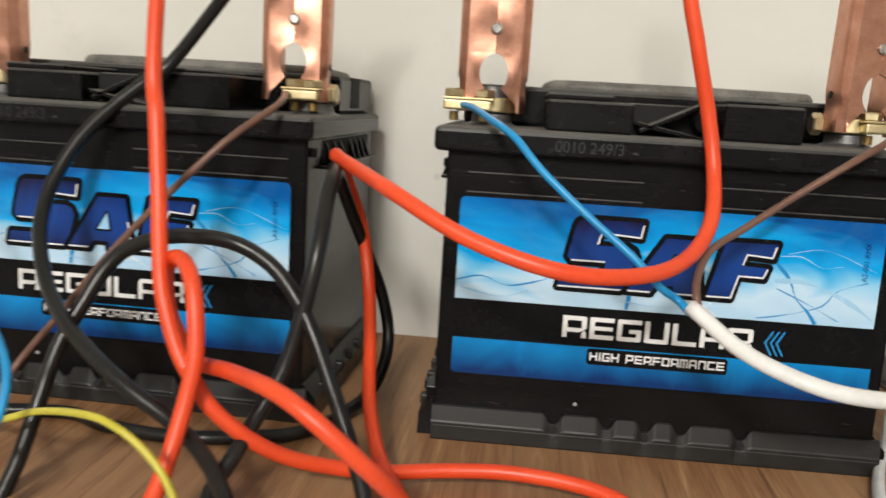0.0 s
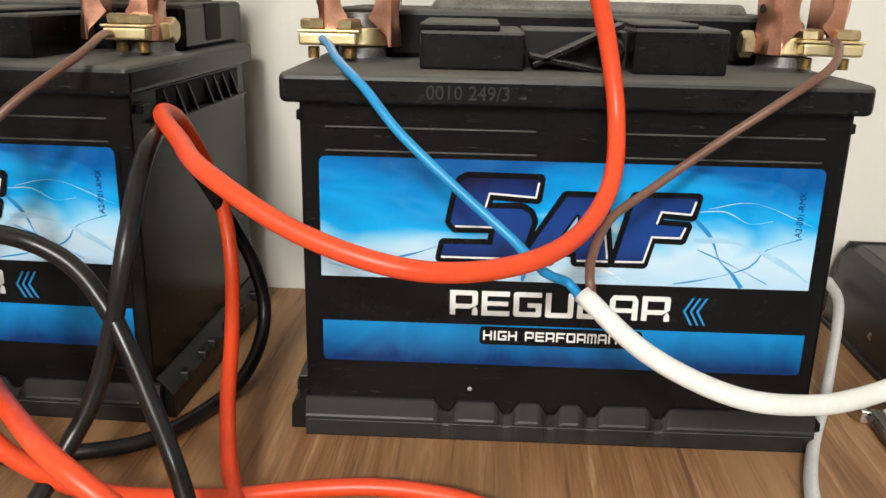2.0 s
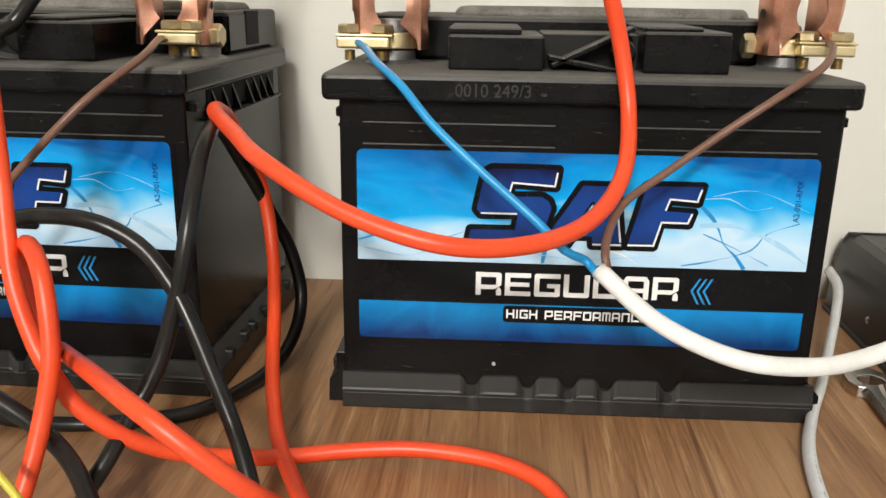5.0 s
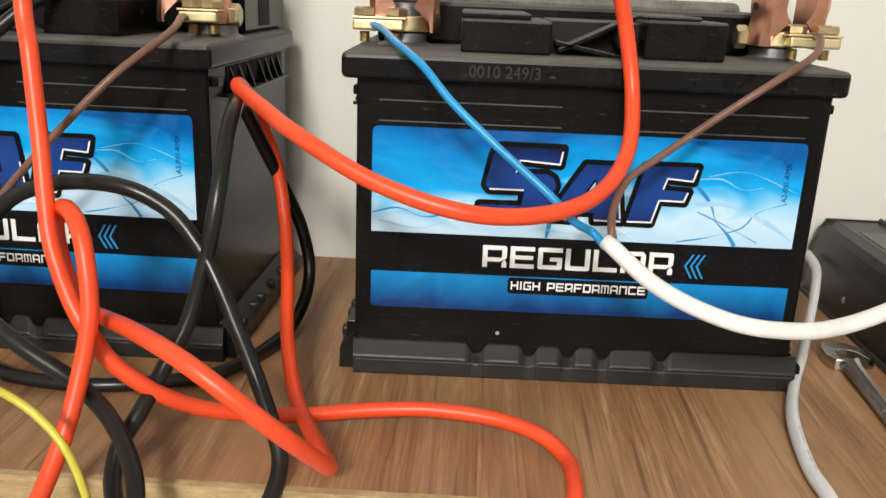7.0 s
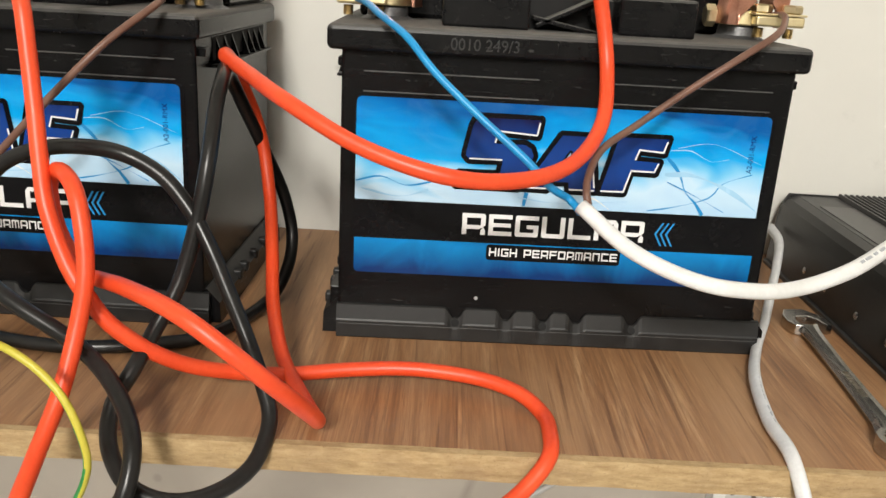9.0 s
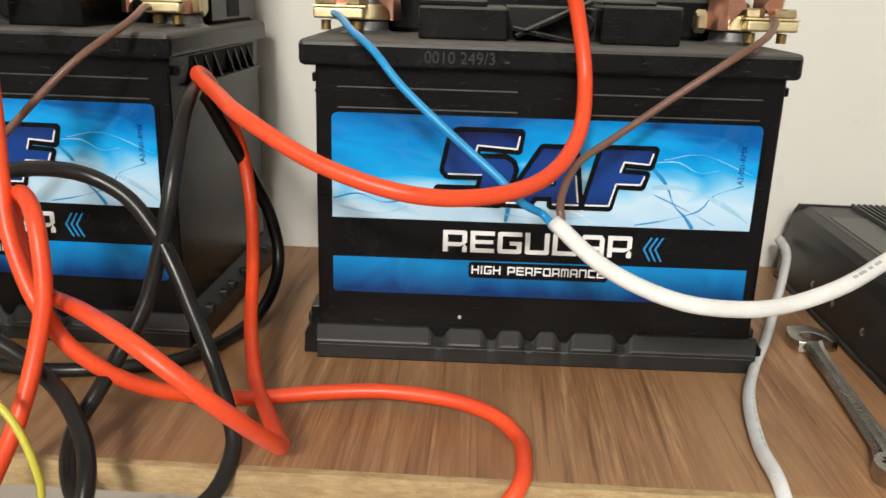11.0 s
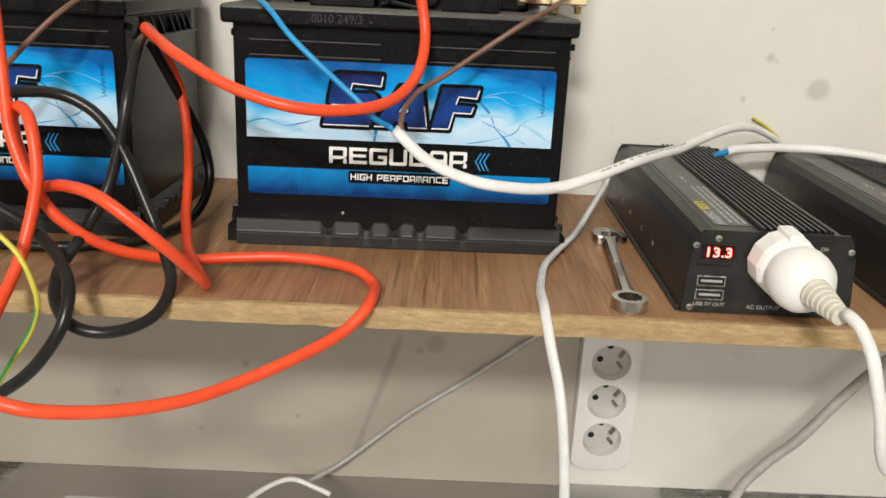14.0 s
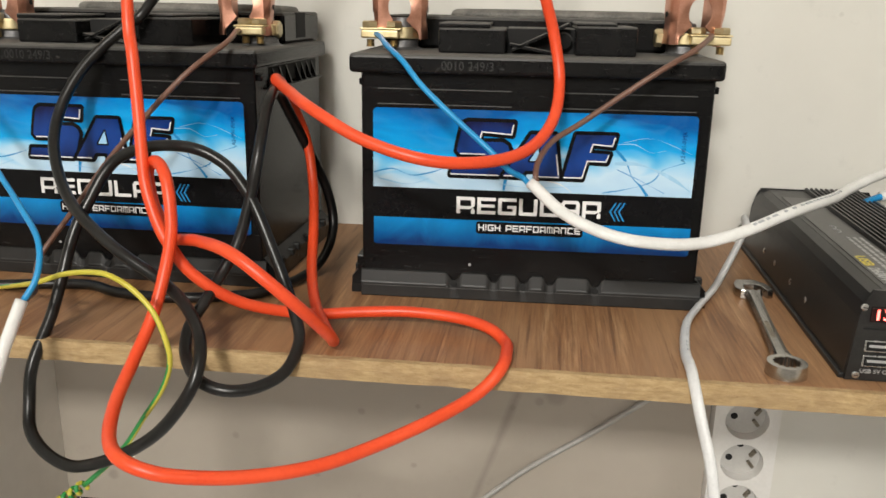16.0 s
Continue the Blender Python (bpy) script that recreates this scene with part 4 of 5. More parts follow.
def inverter(name, at, lit):
    """Extruded ribbed case with sloped shoulders; front face at y = 0, back at y = 0.272."""
    v = thing(name, "black ribbed power inverter with aluminium case on the shelf", "power inverter", "power inverters", at)
    w = 0.1057
    prof = [(0.001, 0.0), (0.000, 0.002), (0.0035, 0.0375), (0.0052, 0.0460), (0.0085, 0.0508), (0.0145, 0.0528)]
    top = []
    x = 0.044
    while x < w - 0.017:
        top += [(x, 0.0531), (x + 0.0006, 0.0560), (x + 0.0021, 0.0560), (x + 0.0027, 0.0531)]
        x += 0.0041
    side = [(w - a, b) for a, b in prof[::-1]]
    outline = prof + [(0.0150, 0.0532), (0.043, 0.0532)] + top + side
    part("case", prism(bmesh.new(), outline, 0.272), M_ANODISED, v)
    front = [(0.0005, 0.0008), (0.0034, 0.0390), (0.0062, 0.0490), (0.0090, 0.0540), (w - 0.0090, 0.0540), (w - 0.0062, 0.0490), (w - 0.0034, 0.0390), (w - 0.0005, 0.0008)]
    face = part("front_plate", prism(bmesh.new(), front, 0.0022, pose(0, -0.0022, 0)), M_ANODISED, v)
    back = part("back_plate", prism(bmesh.new(), front, 0.0022, pose(0, 0.2720, 0)), M_ANODISED, v)
    for sx, sz in ((0.0052, 0.0440), (0.0060, 0.0040), (0.0180, 0.0488), (w - 0.0070, 0.0440), (w - 0.0060, 0.0040)):
        s = part("screw", turned(bmesh.new(), [(0.0021, 0), (0.0021, 0.0007), (0.0014, 0.0013)], 14, pose(sx, -0.0022, sz, 90)), M_SCREW, face)
        part("slot", boxed(sx - 0.0012, sx + 0.0012, -0.00365, -0.0034, sz - 0.0002, sz + 0.0002), M_HOLE, s)
    for k, y in enumerate((0.0885, 0.1270, 0.1720, 0.2065)):
        part("side_screw", turned(bmesh.new(), [(0.0024, 0), (0.0024, 0.0009), (0.0014, 0.0016)], 12, pose(0.0023, y, 0.0165, 0, -83, 0)), M_SCREW, v)
    part("base_tray", boxed(-0.0022, w + 0.0022, 0.0005, 0.2715, 0.0, 0.0035, 0.0008), M_ANODISED, v)
    # label strip on the flat of the top
    strip = part("label_strip", boxed(0.0185, 0.0425, 0.012, 0.240, 0.0531, 0.0536), M_PLATE, v, "grey printed label strip")
    part("word", moved(letters("USB", 0.021, 0.0068, 0.0002, 0.02), Matrix.Translation((0.0200, 0.0690, 0.0536)) @ ALONG), M_YELLOW_PRINT, strip)
    part("word", moved(letters("2600W", 0.032, 0.0068, 0.0002, 0.02), Matrix.Translation((0.0200, 0.0440, 0.0536)) @ ALONG), M_GREY_PRINT, strip)
    random.seed(3)
    for k in range(3):
        y = 0.116
        while y > 0.018:
            d = random.uniform(0.003, 0.009)
            part("print_bar", boxed(0.0300 + 0.0042 * k, 0.0320 + 0.0042 * k, y - d, y, 0.0535, 0.05375), M_GREY_PRINT, strip)
            y -= d + 0.0018
    for k in range(2):
        line = [Vector((0.0265 + 0.0048 * math.sin(a), 0.142 - 0.011 * k + 0.0048 * math.cos(a), 0.0538)) for a in [radians(20 + 14 * j) for j in range(11)]]
        part("mark", tube(bmesh.new(), [p + Vector((0, 0, 0)) for p in line], 0.0005, 6), M_GREY_PRINT, strip)
    # front fittings
    win = part("display", boxed(0.0088, 0.0288, -0.0034, -0.002, 0.0360, 0.0445, 0.0003), M_SCREEN, face, "dark display window")
    if lit:
        part("digits", moved(letters("13.3", 0.0150, 0.0062, 0.0002, 0.015), pose(0.0118, -0.0034, 0.0372)), M_DIGIT, win, "glowing red digits 13.3")
    part("slot_line", boxed(0.0062, 0.0280, -0.0028, -0.002, 0.0312, 0.0324, 0.0002), M_HOLE, face)
    for z in (0.0182, 0.0093):
        u = part("usb_port", boxed(0.0082, 0.0258, -0.0030, -0.002, z, z + 0.0068, 0.0004), M_SCREW, face, "steel-rimmed USB port")
        part("opening", boxed(0.0090, 0.0250, -0.0033, -0.0029, z + 0.0008, z + 0.0060), M_HOLE, u)
        part("tongue", boxed(0.0105, 0.0235, -0.0036, -0.0032, z + 0.0029, z + 0.0044), M_GREY_PRINT, u)
    part("word", moved(letters("USB 5V OUT", 0.0195, 0.0024, 0.0002, 0.01), pose(0.0080, -0.0022, 0.0052)), M_GREY_PRINT, face)
    part("word", moved(letters("AC OUTPUT", 0.0205, 0.0026, 0.0002, 0.01), pose(0.0410, -0.0022, 0.0045)), M_GREY_PRINT, face)
    part("word", moved(letters("ON", 0.0045, 0.0026, 0.0002, 0.01), pose(0.0800, -0.0022, 0.0440)), M_GREY_PRINT, face)
    return v


inverter("power_inverter", pose(0.1845, -0.1005, 0.0, 0, 0, -1.0), True)
inverter("power_inverter", pose(0.3270, -0.0955, 0.0, 0, 0, -1.5), False)

# plug in the inverter's outlet
plug = thing("power_plug", "round white earthed power plug in the inverter outlet", "plug", at=pose(0.2392, -0.1030, 0.0385, 97, 0, 7))
part("face", turned(bmesh.new(), [(0.0185, 0), (0.0195, 0.001), (0.0195, 0.013), (0.0180, 0.0155), (0.0150, 0.0165)], 12), M_PLUG, plug, smooth=False)
for a in (0, 180):
    part("earth_rib", moved(boxed(-0.0045, 0.0045, 0.0165, 0.0215, 0.0, 0.016, 0.0008), pose(0, 0, 0, 0, 0, a)), M_PLUG, plug)
part("body", turned(bmesh.new(), [(0.0140, 0.0150), (0.0155, 0.0180), (0.0178, 0.0215), (0.0190, 0.0265), (0.0190, 0.0310), (0.0178, 0.0370), (0.0145, 0.0425), (0.0095, 0.0455)], 36), M_PLUG, plug, smooth=True)
rings = []
for k in range(7):
    r = 0.0088 - 0.0006 * k
    rings += [(r, 0.045 + 0.0042 * k), (r, 0.0478 + 0.0042 * k), (r - 0.0010, 0.0482 + 0.0042 * k)]
part("strain_relief", turned(bmesh.new(), rings, 22), M_RELIEF, plug, "ribbed cream strain relief", smooth=False)

# ---- spanner ----
jaw, ring_c = Vector((0.1664, 0.0454, 0.0)), Vector((0.1540, -0.1000, 0.0))
way = (jaw - ring_c)
span = thing("spanner", "steel combination spanner lying on the shelf", "spanner", at=Matrix.Translation(ring_c) @ Matrix.Rotation(math.atan2(way.y, way.x) - math.pi / 2, 4, "Z"))
bm = bmesh.new()
outer, inner = [], []
for k in range(48):
    a = 2 * math.pi * k / 48
    outer.append((0.0116 * math.cos(a), 0.0116 * math.sin(a)))
    q = 0.0076 + 0.0006 * (1 if (k // 2) % 2 else -1)
    inner.append((q * math.cos(a), q * math.sin(a)))
lo = [bm.verts.new((x, y, 0.0004)) for x, y in outer]
hi = [bm.verts.new((x * 0.96, y * 0.96, 0.0078)) for x, y in outer]
il = [bm.verts.new((x, y, 0.0004)) for x, y in inner]
ih = [bm.verts.new((x, y, 0.0078)) for x, y in inner]
for k in range(48):
    j = (k + 1) % 48
    bm.faces.new((lo[k], lo[j], hi[j], hi[k]))
    bm.faces.new((hi[k], hi[j], ih[j], ih[k]))
    bm.faces.new((ih[k], ih[j], il[j], il[k]))
    bm.faces.new((il[k], il[j], lo[j], lo[k]))
part("ring_end", bm, M_CHROME, span, "polished twelve-point ring end")
bm = bmesh.new()
rows = []
L = way.length
for k in range(13):
    y = 0.0105 + (L - 0.020) * k / 12
    half = 0.0058 - 0.0012 * math.sin(math.pi * k / 12) + (0.0018 if k in (0, 12) else 0)
    z0, z1 = 0.0009, 0.0068 - 0.0006 * math.sin(math.pi * k / 12)
    rows.append([bm.verts.new(p) for p in ((-half * 0.75, y, z0), (half * 0.75, y, z0), (half, y, (z0 + z1) / 2), (half * 0.72, y, z1), (half * 0.42, y, z1 - 0.0009), (-half * 0.42, y, z1 - 0.0009), (-half * 0.72, y, z1), (-half, y, (z0 + z1) / 2))])
for a, b in zip(rows, rows[1:]):
    for k in range(8):
        bm.faces.new((a[k], a[(k + 1) % 8], b[(k + 1) % 8], b[k]))
bm.faces.new(rows[0][::-1])
bm.faces.new(rows[-1])
part("shank", bm, M_CHROME, span)
jawline = [(-0.0062, -0.012), (0.0062, -0.012), (0.0118, -0.003), (0.0135, 0.006), (0.0120, 0.0125), (0.0078, 0.0135), (0.0068, 0.0040), (0.0030, -0.0010), (-0.0040, -0.0005), (-0.0068, 0.0045), (-0.0072, 0.0140), (-0.0112, 0.0125), (-0.0132, 0.0050), (-0.0112, -0.0040)]
part("open_end", prism(bmesh.new(), jawline, 0.0062, Matrix.Translation((0, L, 0.0070)) @ pose(0, 0, 0, -90, 0, 0) @ pose(0, 0, 0, 0, 0, 0) @ Matrix.Diagonal((1, 1, -1, 1)) @ pose(0, 0, 0, 0, 13, 0), 0.0006), M_CHROME, span)
random.seed(8)
y = 0.045
for k in range(7):
    d = random.uniform(0.002, 0.004)
    part("stamp_bar", boxed(-0.0014, 0.0014, y, y + d, 0.0050, 0.00562), M_THREAD, span)
    y += d + 0.0012

# ---- socket strip on the wall below ----
strip = thing("socket_strip", "white plastic three-way wall socket strip", "socket strip", at=pose(0.2121, 0.1729, -0.2093, 0, 0.4, 0) @ Matrix.Diagonal((0.97, 1, 0.94, 1)))


def carved(bm, cutter):
    """The mesh less the cutter's volume."""
    a = bpy.data.objects.new("carved", mesh_of(bm, "carved", M_SOCKET))
    c = bpy.data.objects.new("cutter", mesh_of(cutter, "cutter", M_SOCKET))
    for o in (a, c):
        scene.collection.objects.link(o)
    cut = a.modifiers.new("cut", "BOOLEAN")
    cut.operation, cut.solver, cut.object = "DIFFERENCE", "EXACT", c
    bpy.context.view_layer.update()
    me = bpy.data.meshes.new_from_object(a.evaluated_get(bpy.context.evaluated_depsgraph_get()))
    out = bmesh.new()
    out.from_mesh(me)
    bpy.data.objects.remove(a)
    bpy.data.objects.remove(c)
    bpy.data.meshes.remove(me)
    return out


cutter = bmesh.new()
for z in (0.046, 0.000, -0.046):
    turned(cutter, [(0.0196, -0.012), (0.0205, 0.003)], 40, pose(0, 0, z, 90))
part("body", carved(prism(bmesh.new(), rounded(-0.0305, 0.0305, -0.083, 0.090, 0.010), 0.0195, None, 0.003), cutter), M_SOCKET, strip)
for z in (0.046, 0.000, -0.046):
    s = part("socket", turned(bmesh.new(), [(0.0194, 0), (0.0194, 0.0006)], 36, pose(0, 0.0119, z, 90)), M_SOCKET_IN, strip, "round recessed socket")
    for x, dz in ((-0.0098, -0.001), (-0.0005, 0.0145)):
        part("pin_hole", turned(bmesh.new(), [(0.0034, 0), (0.0034, 0.0004)], 16, pose(x, 0.0113, z + dz, 90)), M_HOLE, s)
    for x, dz, a in ((0.0115, 0.006, 35), (0.0105, -0.006, -40)):
        part("earth_clip", moved(boxed(-0.0016, 0.0016, -0.004, 0.0, -0.0040, 0.0040, 0.0004), pose(x, 0.0112, z + dz, 0, a, 0)), M_THREAD, s)

# ---- cables ----
RED_R, BLACK_R = 0.0036, 0.0036
RED_MAIN = [(-0.2360, -0.0560, 0.3200), (-0.2431, -0.0589, 0.1984), (-0.2381, -0.0678, 0.1656), (-0.2333, -0.0759, 0.1327), (-0.2292, -0.0840, 0.1100), (-0.2242, -0.0920, 0.0907), (-0.2147, -0.0985, 0.0683), (-0.2055, -0.1027, 0.0560), (-0.1967, -0.1033, 0.0444), (-0.1828, -0.0994, 0.0316), (-0.1682, -0.0913, 0.0209), (-0.1501, -0.0815, 0.0136), (-0.1272, -0.0722, 0.0092), (-0.0991, -0.0647, 0.0095), (-0.0689, -0.0618, 0.0103), (-0.0375, -0.0662, 0.0097), (-0.0172, -0.0754, 0.0077), (-0.0063, -0.0881, 0.0040), (-0.0050, -0.1045, 0.0046), (-0.0065, -0.1212, 0.0030), (-0.0135, -0.1285, -0.0048), (-0.0244, -0.1363, -0.0121), (-0.0441, -0.1533, -0.0181), (-0.0715, -0.1713, -0.0256), (-0.0968, -0.1900, -0.0283), (-0.1262, -0.2071, -0.0267)]
RED_LOOP = [(-0.1525, -0.2196, -0.0219), (-0.1700, -0.2252, -0.0167), (-0.1862, -0.2209, -0.0129), (-0.1996, -0.2030, -0.0121), (-0.2084, -0.1768, -0.0058), (-0.2105, -0.1506, 0.0058), (-0.2075, -0.1303, 0.0247), (-0.2039, -0.1182, 0.0481), (-0.2015, -0.1116, 0.0700), (-0.2044, -0.1050, 0.0915), (-0.2107, -0.0969, 0.1036), (-0.2226, -0.0830, 0.1054), (-0.2282, -0.0800, 0.0973), (-0.2251, -0.0820, 0.0785), (-0.2149, -0.0880, 0.0634)]
RED_BACK = [(-0.2253, -0.0634, 0.0512), (-0.2050, -0.0889, 0.0586), (-0.1818, -0.1179, 0.0666), (-0.1507, -0.1488, 0.0692), (-0.1200, -0.1510, 0.0465), (-0.1058, -0.1298, 0.0204), (-0.1076, -0.1073, 0.0061), (-0.1144, -0.0944, 0.0070), (-0.1310, -0.0606, 0.0123), (-0.1434, -0.0224, 0.0239), (-0.1503, 0.0098, 0.0435), (-0.1569, 0.0352, 0.0709), (-0.1638, 0.0428, 0.1043), (-0.1721, 0.0254, 0.1385), (-0.1711, 0.0039, 0.1484), (-0.1670, -0.0125, 0.1489)]
RED_SAG = [(-0.1482, -0.0444, 0.1450), (-0.1277, -0.0767, 0.1402), (-0.0926, -0.0931, 0.1248), (-0.0552, -0.0982, 0.1152), (-0.0229, -0.0840, 0.1127), (0.0009, -0.0601, 0.1167), (0.0151, -0.0380, 0.1312), (0.0187, -0.0165, 0.1529), (0.0140, -0.0117, 0.1812), (0.0052, -0.0155, 0.2118), (-0.0037, -0.0161, 0.2501), (-0.0103, -0.0140, 0.3314)]
cord("red_cable", RED_MAIN + RED_LOOP + RED_BACK + RED_SAG, RED_R, M_RED, "thick orange-red rubber power cable looped over the shelf", group="thick power cables")
BLACK_A = [(-0.1800, 0.0080, 0.3000), (-0.2609, 0.0136, 0.1989), (-0.2760, 0.0042, 0.1819), (-0.2906, -0.0056, 0.1669), (-0.3025, -0.0164, 0.1504), (-0.3106, -0.0288, 0.1289), (-0.3096, -0.0433, 0.1083), (-0.2985, -0.0597, 0.0891), (-0.2812, -0.0772, 0.0745), (-0.2596, -0.0935, 0.0640), (-0.2369, -0.1037, 0.0522), (-0.2135, -0.1087, 0.0399), (-0.1969, -0.1169, 0.0313), (-0.1833, -0.1297, 0.0229), (-0.1748, -0.1426, 0.0153), (-0.1722, -0.1527, 0.0054), (-0.1757, -0.1594, -0.0077), (-0.1897, -0.1620, -0.0274), (-0.2064, -0.1614, -0.0417), (-0.2274, -0.1594, -0.0537), (-0.2510, -0.1550, -0.0622), (-0.2702, -0.1487, -0.0599), (-0.2847, -0.1407, -0.0505), (-0.2900, -0.1308, -0.0353), (-0.2899, -0.1237, -0.0145), (-0.2854, -0.1064, 0.0103), (-0.2834, -0.0930, 0.0317)]
BLACK_B = [(-0.2798, -0.0802, 0.0579), (-0.2721, -0.0695, 0.0785), (-0.2655, -0.0623, 0.0929), (-0.2545, -0.0592, 0.1035), (-0.2311, -0.0625, 0.1110), (-0.2033, -0.0680, 0.1114), (-0.1838, -0.0684, 0.1023), (-0.1697, -0.0729, 0.0879), (-0.1600, -0.0785, 0.0735), (-0.1504, -0.0846, 0.0543), (-0.1409, -0.0913, 0.0352), (-0.1315, -0.1028, 0.0184), (-0.1269, -0.1125, 0.0064), (-0.1311, -0.1273, -0.0059), (-0.1434, -0.1416, -0.0104), (-0.1597, -0.1489, -0.0103), (-0.1767, -0.1452, -0.0062)]
BLACK_C = [(-0.1897, -0.1298, 0.0019), (-0.1922, -0.1164, 0.0137), (-0.1865, -0.1067, 0.0250), (-0.1815, -0.0919, 0.0375), (-0.1732, -0.0815, 0.0560), (-0.1661, -0.0749, 0.0836), (-0.1618, -0.0685, 0.1106), (-0.1626, -0.0502, 0.1323), (-0.1634, -0.0337, 0.1428), (-0.1713, 0.0040, 0.1403), (-0.1686, 0.0300, 0.1167), (-0.1598, 0.0500, 0.0847), (-0.1524, 0.0600, 0.0590), (-0.1479, 0.0580, 0.0350), (-0.1495, 0.0420, 0.0167), (-0.1578, 0.0180, 0.0061), (-0.1775, -0.0215, 0.0042), (-0.2040, -0.0370, 0.0042), (-0.2400, -0.0450, 0.0042), (-0.2780, -0.0400, 0.0042), (-0.3110, -0.0280, 0.0042), (-0.3806, -0.0433, 0.0042)]
cord("black_cable", BLACK_A + BLACK_B + BLACK_C, BLACK_R, M_BLACK_RUBBER, "thick black rubber power cable coiled over the shelf edge", group="thick power cables")

cord("blue_wire", [(-0.1125, 0.0504, 0.1768), (-0.1094, 0.0364, 0.1789), (-0.1013, 0.0118, 0.1776), (-0.0923, -0.0156, 0.1736), (-0.0780, -0.0407, 0.1658), (-0.0643, -0.0506, 0.1518), (-0.0442, -0.0585, 0.1350), (-0.0212, -0.0679, 0.1172), (-0.0098, -0.0682, 0.1060), (-0.0001, -0.0593, 0.0992), (0.0044, -0.0684, 0.0954)], 0.0018, M_BLUE_WIRE, "blue insulated wire from the battery clamp", "wire")
cord("brown_wire", [(0.1146, 0.0608, 0.1800), (0.1193, 0.0399, 0.1826), (0.1126, 0.0151, 0.1801), (0.1010, -0.0078, 0.1742), (0.0819, -0.0196, 0.1636), (0.0583, -0.0237, 0.1475), (0.0333, -0.0309, 0.1302), (0.0150, -0.0436, 0.1192), (0.0070, -0.0612, 0.1075), (0.0072, -0.0690, 0.0993)], 0.0018, M_BROWN_WIRE, "brown insulated wire from the battery clamp", "wire")
WHITE = [(0.0040, -0.0690, 0.0987), (0.0251, -0.0862, 0.0844), (0.0510, -0.1005, 0.0769), (0.0786, -0.0954, 0.0723), (0.1036, -0.0816, 0.0703), (0.1299, -0.0695, 0.0755), (0.1559, -0.0488, 0.0811), (0.1801, -0.0221, 0.0825), (0.2029, 0.0079, 0.0816), (0.2231, 0.0416, 0.0810), (0.2501, 0.0739, 0.0839), (0.2792, 0.1104, 0.0833), (0.3113, 0.1488, 0.0761), (0.3442, 0.1780, 0.0596), (0.3703, 0.1911, 0.0364)]
cord("white_cable", WHITE, 0.0036, M_WHITE_PVC, "white sheathed cable draped to the inverter", flat=0.86)
cord("white_cable", [(0.2811, 0.1338, 0.0585), (0.2944, 0.1384, 0.0604), (0.3335, 0.1425, 0.0623), (0.3855, 0.1327, 0.0626), (0.4279, 0.1061, 0.0593), (0.4707, 0.0739, 0.0542), (0.5347, 0.0303, 0.0370)], 0.0040, M_WHITE_PVC, "white sheathed cable lying across the inverters")
cord("blue_wire", [(0.2678, 0.1280, 0.0546), (0.2760, 0.1315, 0.0571), (0.2862, 0.1361, 0.0594)], 0.0026, M_BLUE_WIRE, "short blue wire end leaving a white sheath", "wire")
THIN = [(0.1856, 0.1651, 0.0294), (0.1800, 0.1326, 0.0285), (0.1680, 0.1004, 0.0233), (0.1537, 0.0675, 0.0149), (0.1384, 0.0328, 0.0072), (0.1214, -0.0032, 0.0049), (0.1073, -0.0418, 0.0057), (0.1003, -0.0824, 0.0039), (0.0993, -0.1135, 0.0035), (0.1032, -0.1316, -0.0160), (0.1092, -0.1457, -0.0417), (0.1136, -0.1572, -0.0828), (0.1173, -0.1633, -0.1425), (0.1219, -0.1626, -0.2182), (0.1276, -0.1549, -0.3026)]
cord("white_flex", THIN, 0.0033, M_GREY_PVC, "thin white flex hanging over the shelf edge", flat=0.72)
cord("brown_wire", [(-0.2106, 0.0521, 0.1757), (-0.2077, 0.0296, 0.1790), (-0.1997, -0.0119, 0.1731), (-0.2195, -0.0420, 0.1514), (-0.2642, -0.0483, 0.1045), (-0.3007, -0.0447, 0.0618), (-0.3212, -0.0560, 0.0310), (-0.3025, -0.0930, 0.0227), (-0.2791, -0.1385, 0.0330)], 0.0018, M_BROWN_WIRE, "brown insulated wire from the battery clamp", "wire")
cord("blue_wire", [(-0.4042, 0.0397, 0.1849), (-0.4008, 0.0007, 0.1781), (-0.3774, -0.0433, 0.1429), (-0.3396, -0.0677, 0.1006), (-0.3021, -0.0990, 0.0777), (-0.2778, -0.1221, 0.0630), (-0.2727, -0.1352, 0.0460), (-0.2779, -0.1432, 0.0330)], 0.0018, M_BLUE_WIRE, "blue insulated wire from the battery clamp", "wire")
cord("white_cable", [(-0.2775, -0.1444, 0.0345), (-0.2791, -0.1539, 0.0217), (-0.2811, -0.1660, 0.0041), (-0.2890, -0.1817, -0.0371), (-0.3054, -0.1866, -0.1155)], 0.0036, M_WHITE_PVC, "white sheathed cable hanging over the shelf edge", flat=0.86)
YG = [(-0.3600, -0.0450, 0.0045), (-0.2930, -0.1080, 0.0320), (-0.2680, -0.1180, 0.0420), (-0.2410, -0.1340, 0.0500), (-0.2240, -0.1420, 0.0510), (-0.2095, -0.1450, 0.0440), (-0.1980, -0.1480, 0.0330), (-0.1910, -0.1510, 0.0190), (-0.1895, -0.1510, 0.0050), (-0.1960, -0.1500, -0.0120), (-0.2085, -0.1510, -0.0310), (-0.2200, -0.1490, -0.0480), (-0.2370, -0.1440, -0.0670), (-0.2550, -0.1400, -0.0840)]
cord("earth_wire", YG, 0.0016, [M_YELLOW, M_GREEN], "yellow and green striped earth wire", "wire", stripe=lambda i, k: 1 if (i + k // 8) % 14 in (0, 1, 2, 3, 12, 13) else 0)
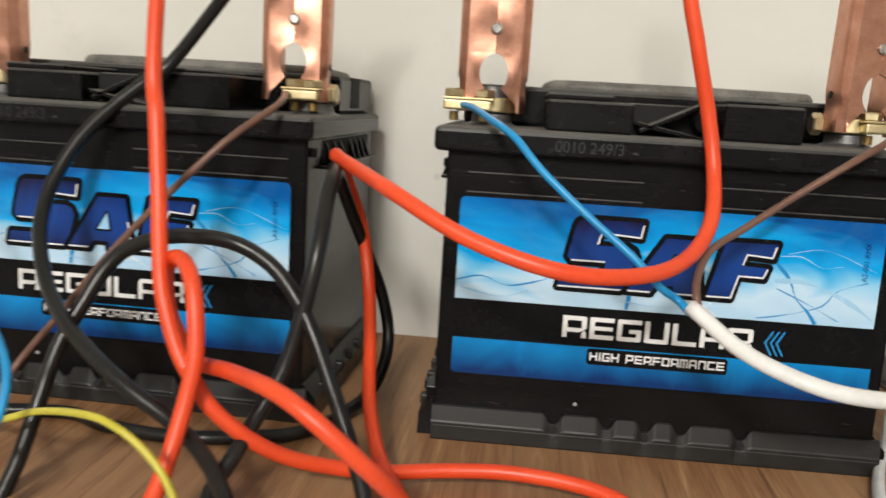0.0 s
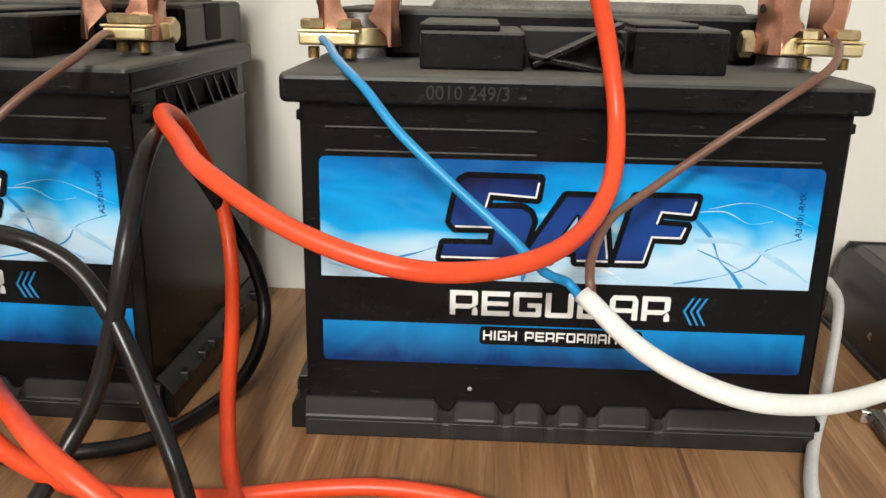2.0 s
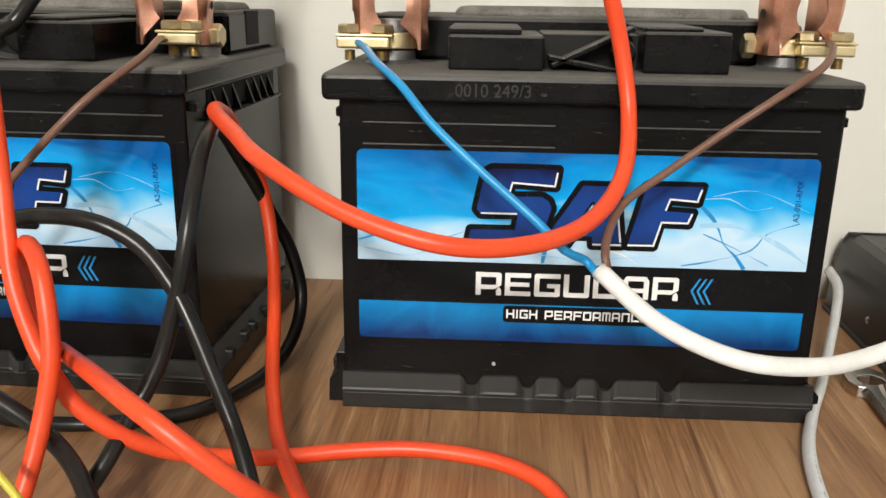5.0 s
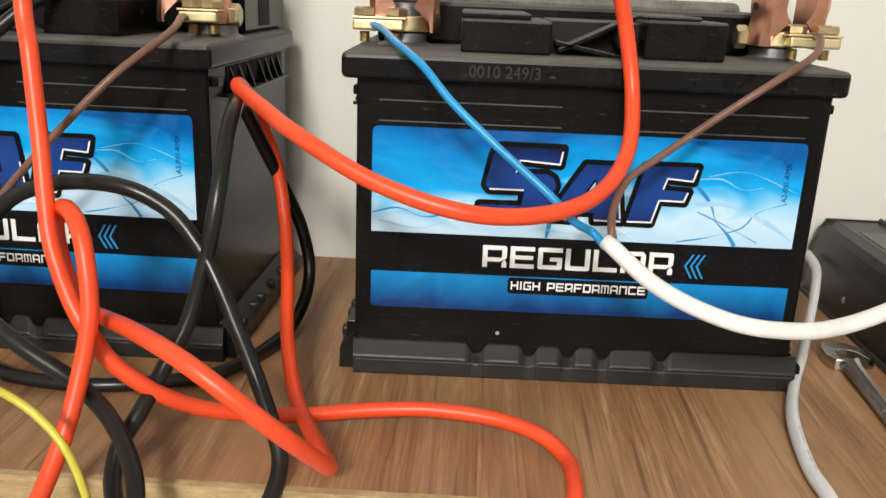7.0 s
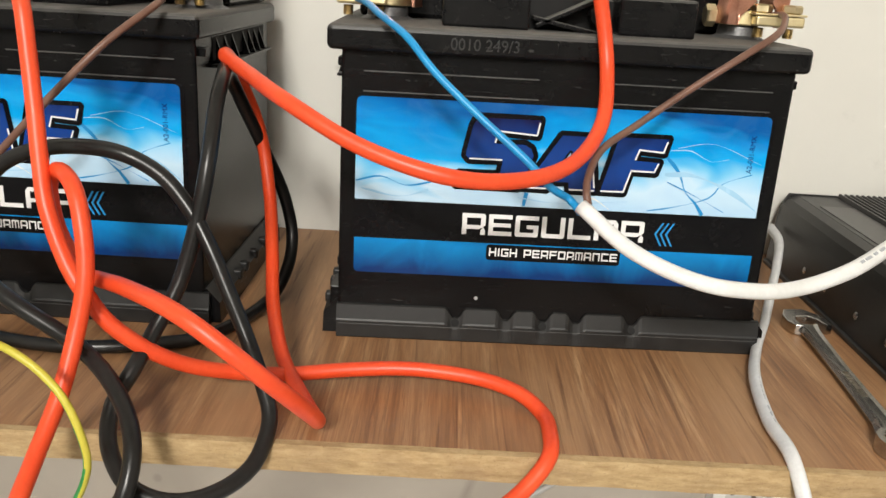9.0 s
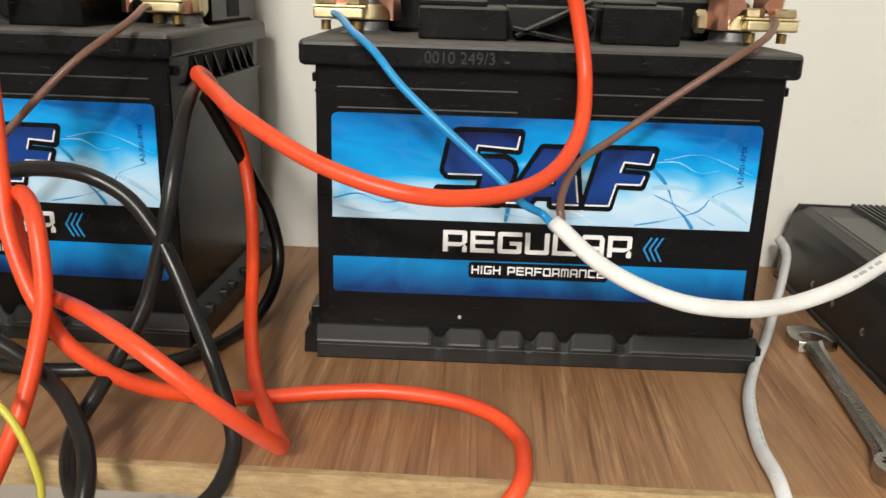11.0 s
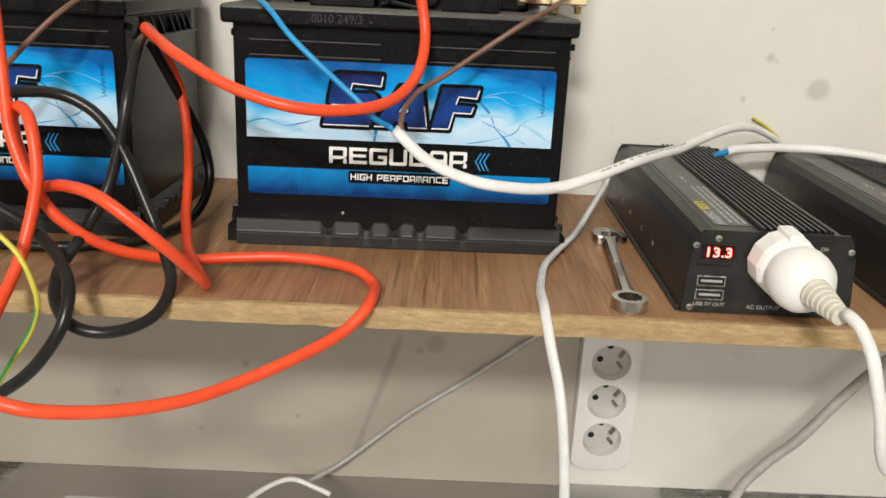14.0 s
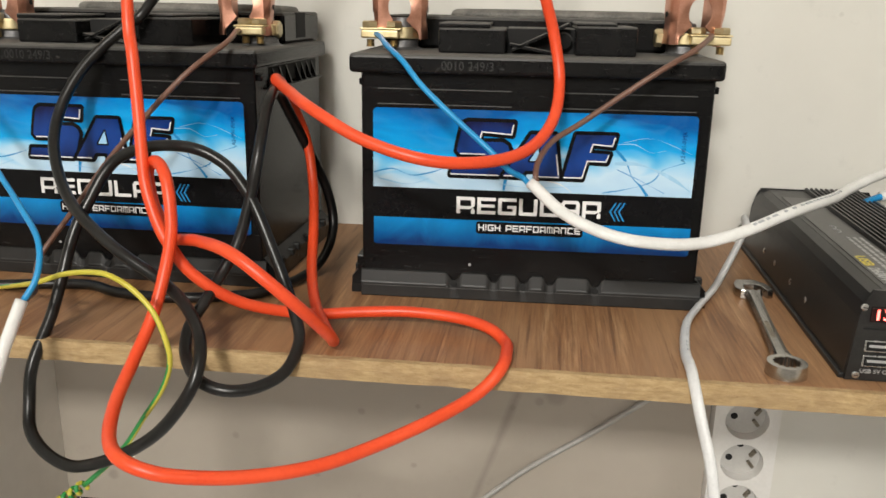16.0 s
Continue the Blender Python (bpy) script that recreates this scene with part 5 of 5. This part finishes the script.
coil = [Vector((-0.2550, -0.1400, -0.0840)) + Vector((-0.0012 * k * 0.5, 0, -0.0008 * k * 0.6)) + 0.0028 * Vector((math.cos(k * 0.8) * 0.6, math.sin(k * 0.8), math.cos(k * 0.8) * -0.8)) for k in range(36)]
cord("earth_wire_coil", coil, 0.0013, [M_YELLOW, M_GREEN], "coiled yellow and green wire end", "wire", stripe=lambda i, k: (k // 3) % 2, step=0.0015)
cord("earth_wire", [(0.3545, 0.1692, 0.0452), (0.3475, 0.1804, 0.0591), (0.3364, 0.1880, 0.0709), (0.3192, 0.1880, 0.0810)], 0.0013, [M_YELLOW, M_GREEN], "short yellow and green wire end sticking up", "wire", stripe=lambda i, k: 1 if i in (0, 1, 2) else 0)
cord("grey_flex", [(0.1875, 0.1631, -0.0213), (0.1754, 0.1699, -0.1046), (0.1409, 0.1833, -0.1413), (0.0759, 0.1848, -0.1931), (0.0100, 0.1833, -0.2409), (-0.0515, 0.1736, -0.2904), (-0.0914, 0.1454, -0.3027)], 0.0026, M_FLEX, "thin grey flex running down the wall")
cord("white_flex", [(-0.0608, 0.1311, -0.3027), (-0.0752, 0.1361, -0.2992), (-0.1040, 0.1359, -0.2905), (-0.1376, 0.1044, -0.2946), (-0.1666, 0.0420, -0.3013), (-0.1964, -0.0625, -0.3008)], 0.0026, M_WHITE_PVC, "thin white flex lying on the white board")
cord("grey_cable", [(0.5657, 0.1486, -0.0372), (0.5119, 0.1351, -0.0815), (0.4524, 0.1216, -0.1282), (0.4147, 0.1091, -0.1589), (0.3738, 0.0964, -0.1990), (0.3428, 0.0897, -0.2236), (0.3142, 0.0725, -0.2498), (0.2929, 0.0286, -0.2958), (0.2898, -0.0459, -0.3027), (0.2883, -0.1644, -0.3027)], 0.0048, M_FLEX, "thick grey cable running down to the bench")
cord("plug_cable", [(0.2487, -0.1765, 0.0325), (0.2521, -0.1867, 0.0297), (0.2567, -0.1957, 0.0181), (0.2600, -0.2002, 0.0038), (0.2647, -0.2025, -0.0146), (0.2717, -0.1991, -0.0381), (0.2834, -0.1900, -0.0526), (0.3007, -0.1708, -0.0480), (0.3296, -0.1570, -0.0190), (0.3725, -0.1485, 0.0114)], 0.0034, M_WHITE_PVC, "white plug cable bending down from the plug")


def print_marks(ob, points, radius, first, count, up, mat=M_INK):
    """Worn printing along a cable, as short bars on the side that faces up."""
    line = spline(points, 0.001)
    k = first
    random.seed(count)
    for _ in range(count):
        d = random.choice((2, 3, 4, 5))
        if k + d >= len(line):
            break
        t = (line[k + d] - line[k]).normalized()
        side = Vector(up) - t * t.dot(Vector(up))
        side.normalize()
        across = t.cross(side)
        c = (line[k] + line[k + d]) / 2 + side * radius
        bm = box(bmesh.new(), -0.0005 * d + 0.0002, 0.0005 * d - 0.0002, -0.0007, 0.0007, -0.00035, 0.00008)
        part("print_bar", moved(bm, Matrix.Translation(c) @ Matrix((t, across, side)).transposed().to_4x4()), mat, ob)
        k += d + random.choice((1, 2, 2, 6))


things = {o.name: o for o in bpy.data.objects}
print_marks(things["white_cable"], WHITE, 0.0034, 150, 18, (0, -0.6, 1))
print_marks(things["white_flex"], THIN, 0.0030, 170, 16, (0.25, -1, 0.6))

card = thing("icon_card", "white card with three grey round symbols on the foil", "card", at=pose(0.4551, 0.1332, -0.3179, 0, 0, 2))
part("sheet", boxed(-0.042, 0.042, -0.03, 0.03, 0.0, 0.0012, 0.0003), M_WHITE_PRINT, card)
for k in range(3):
    part("symbol", turned(bmesh.new(), [(0.009, 0.0012), (0.009, 0.0016)], 20, pose(-0.026 + 0.026 * k, 0.012, 0)), (M_GREY_PRINT if k != 1 else M_PLATE), card)
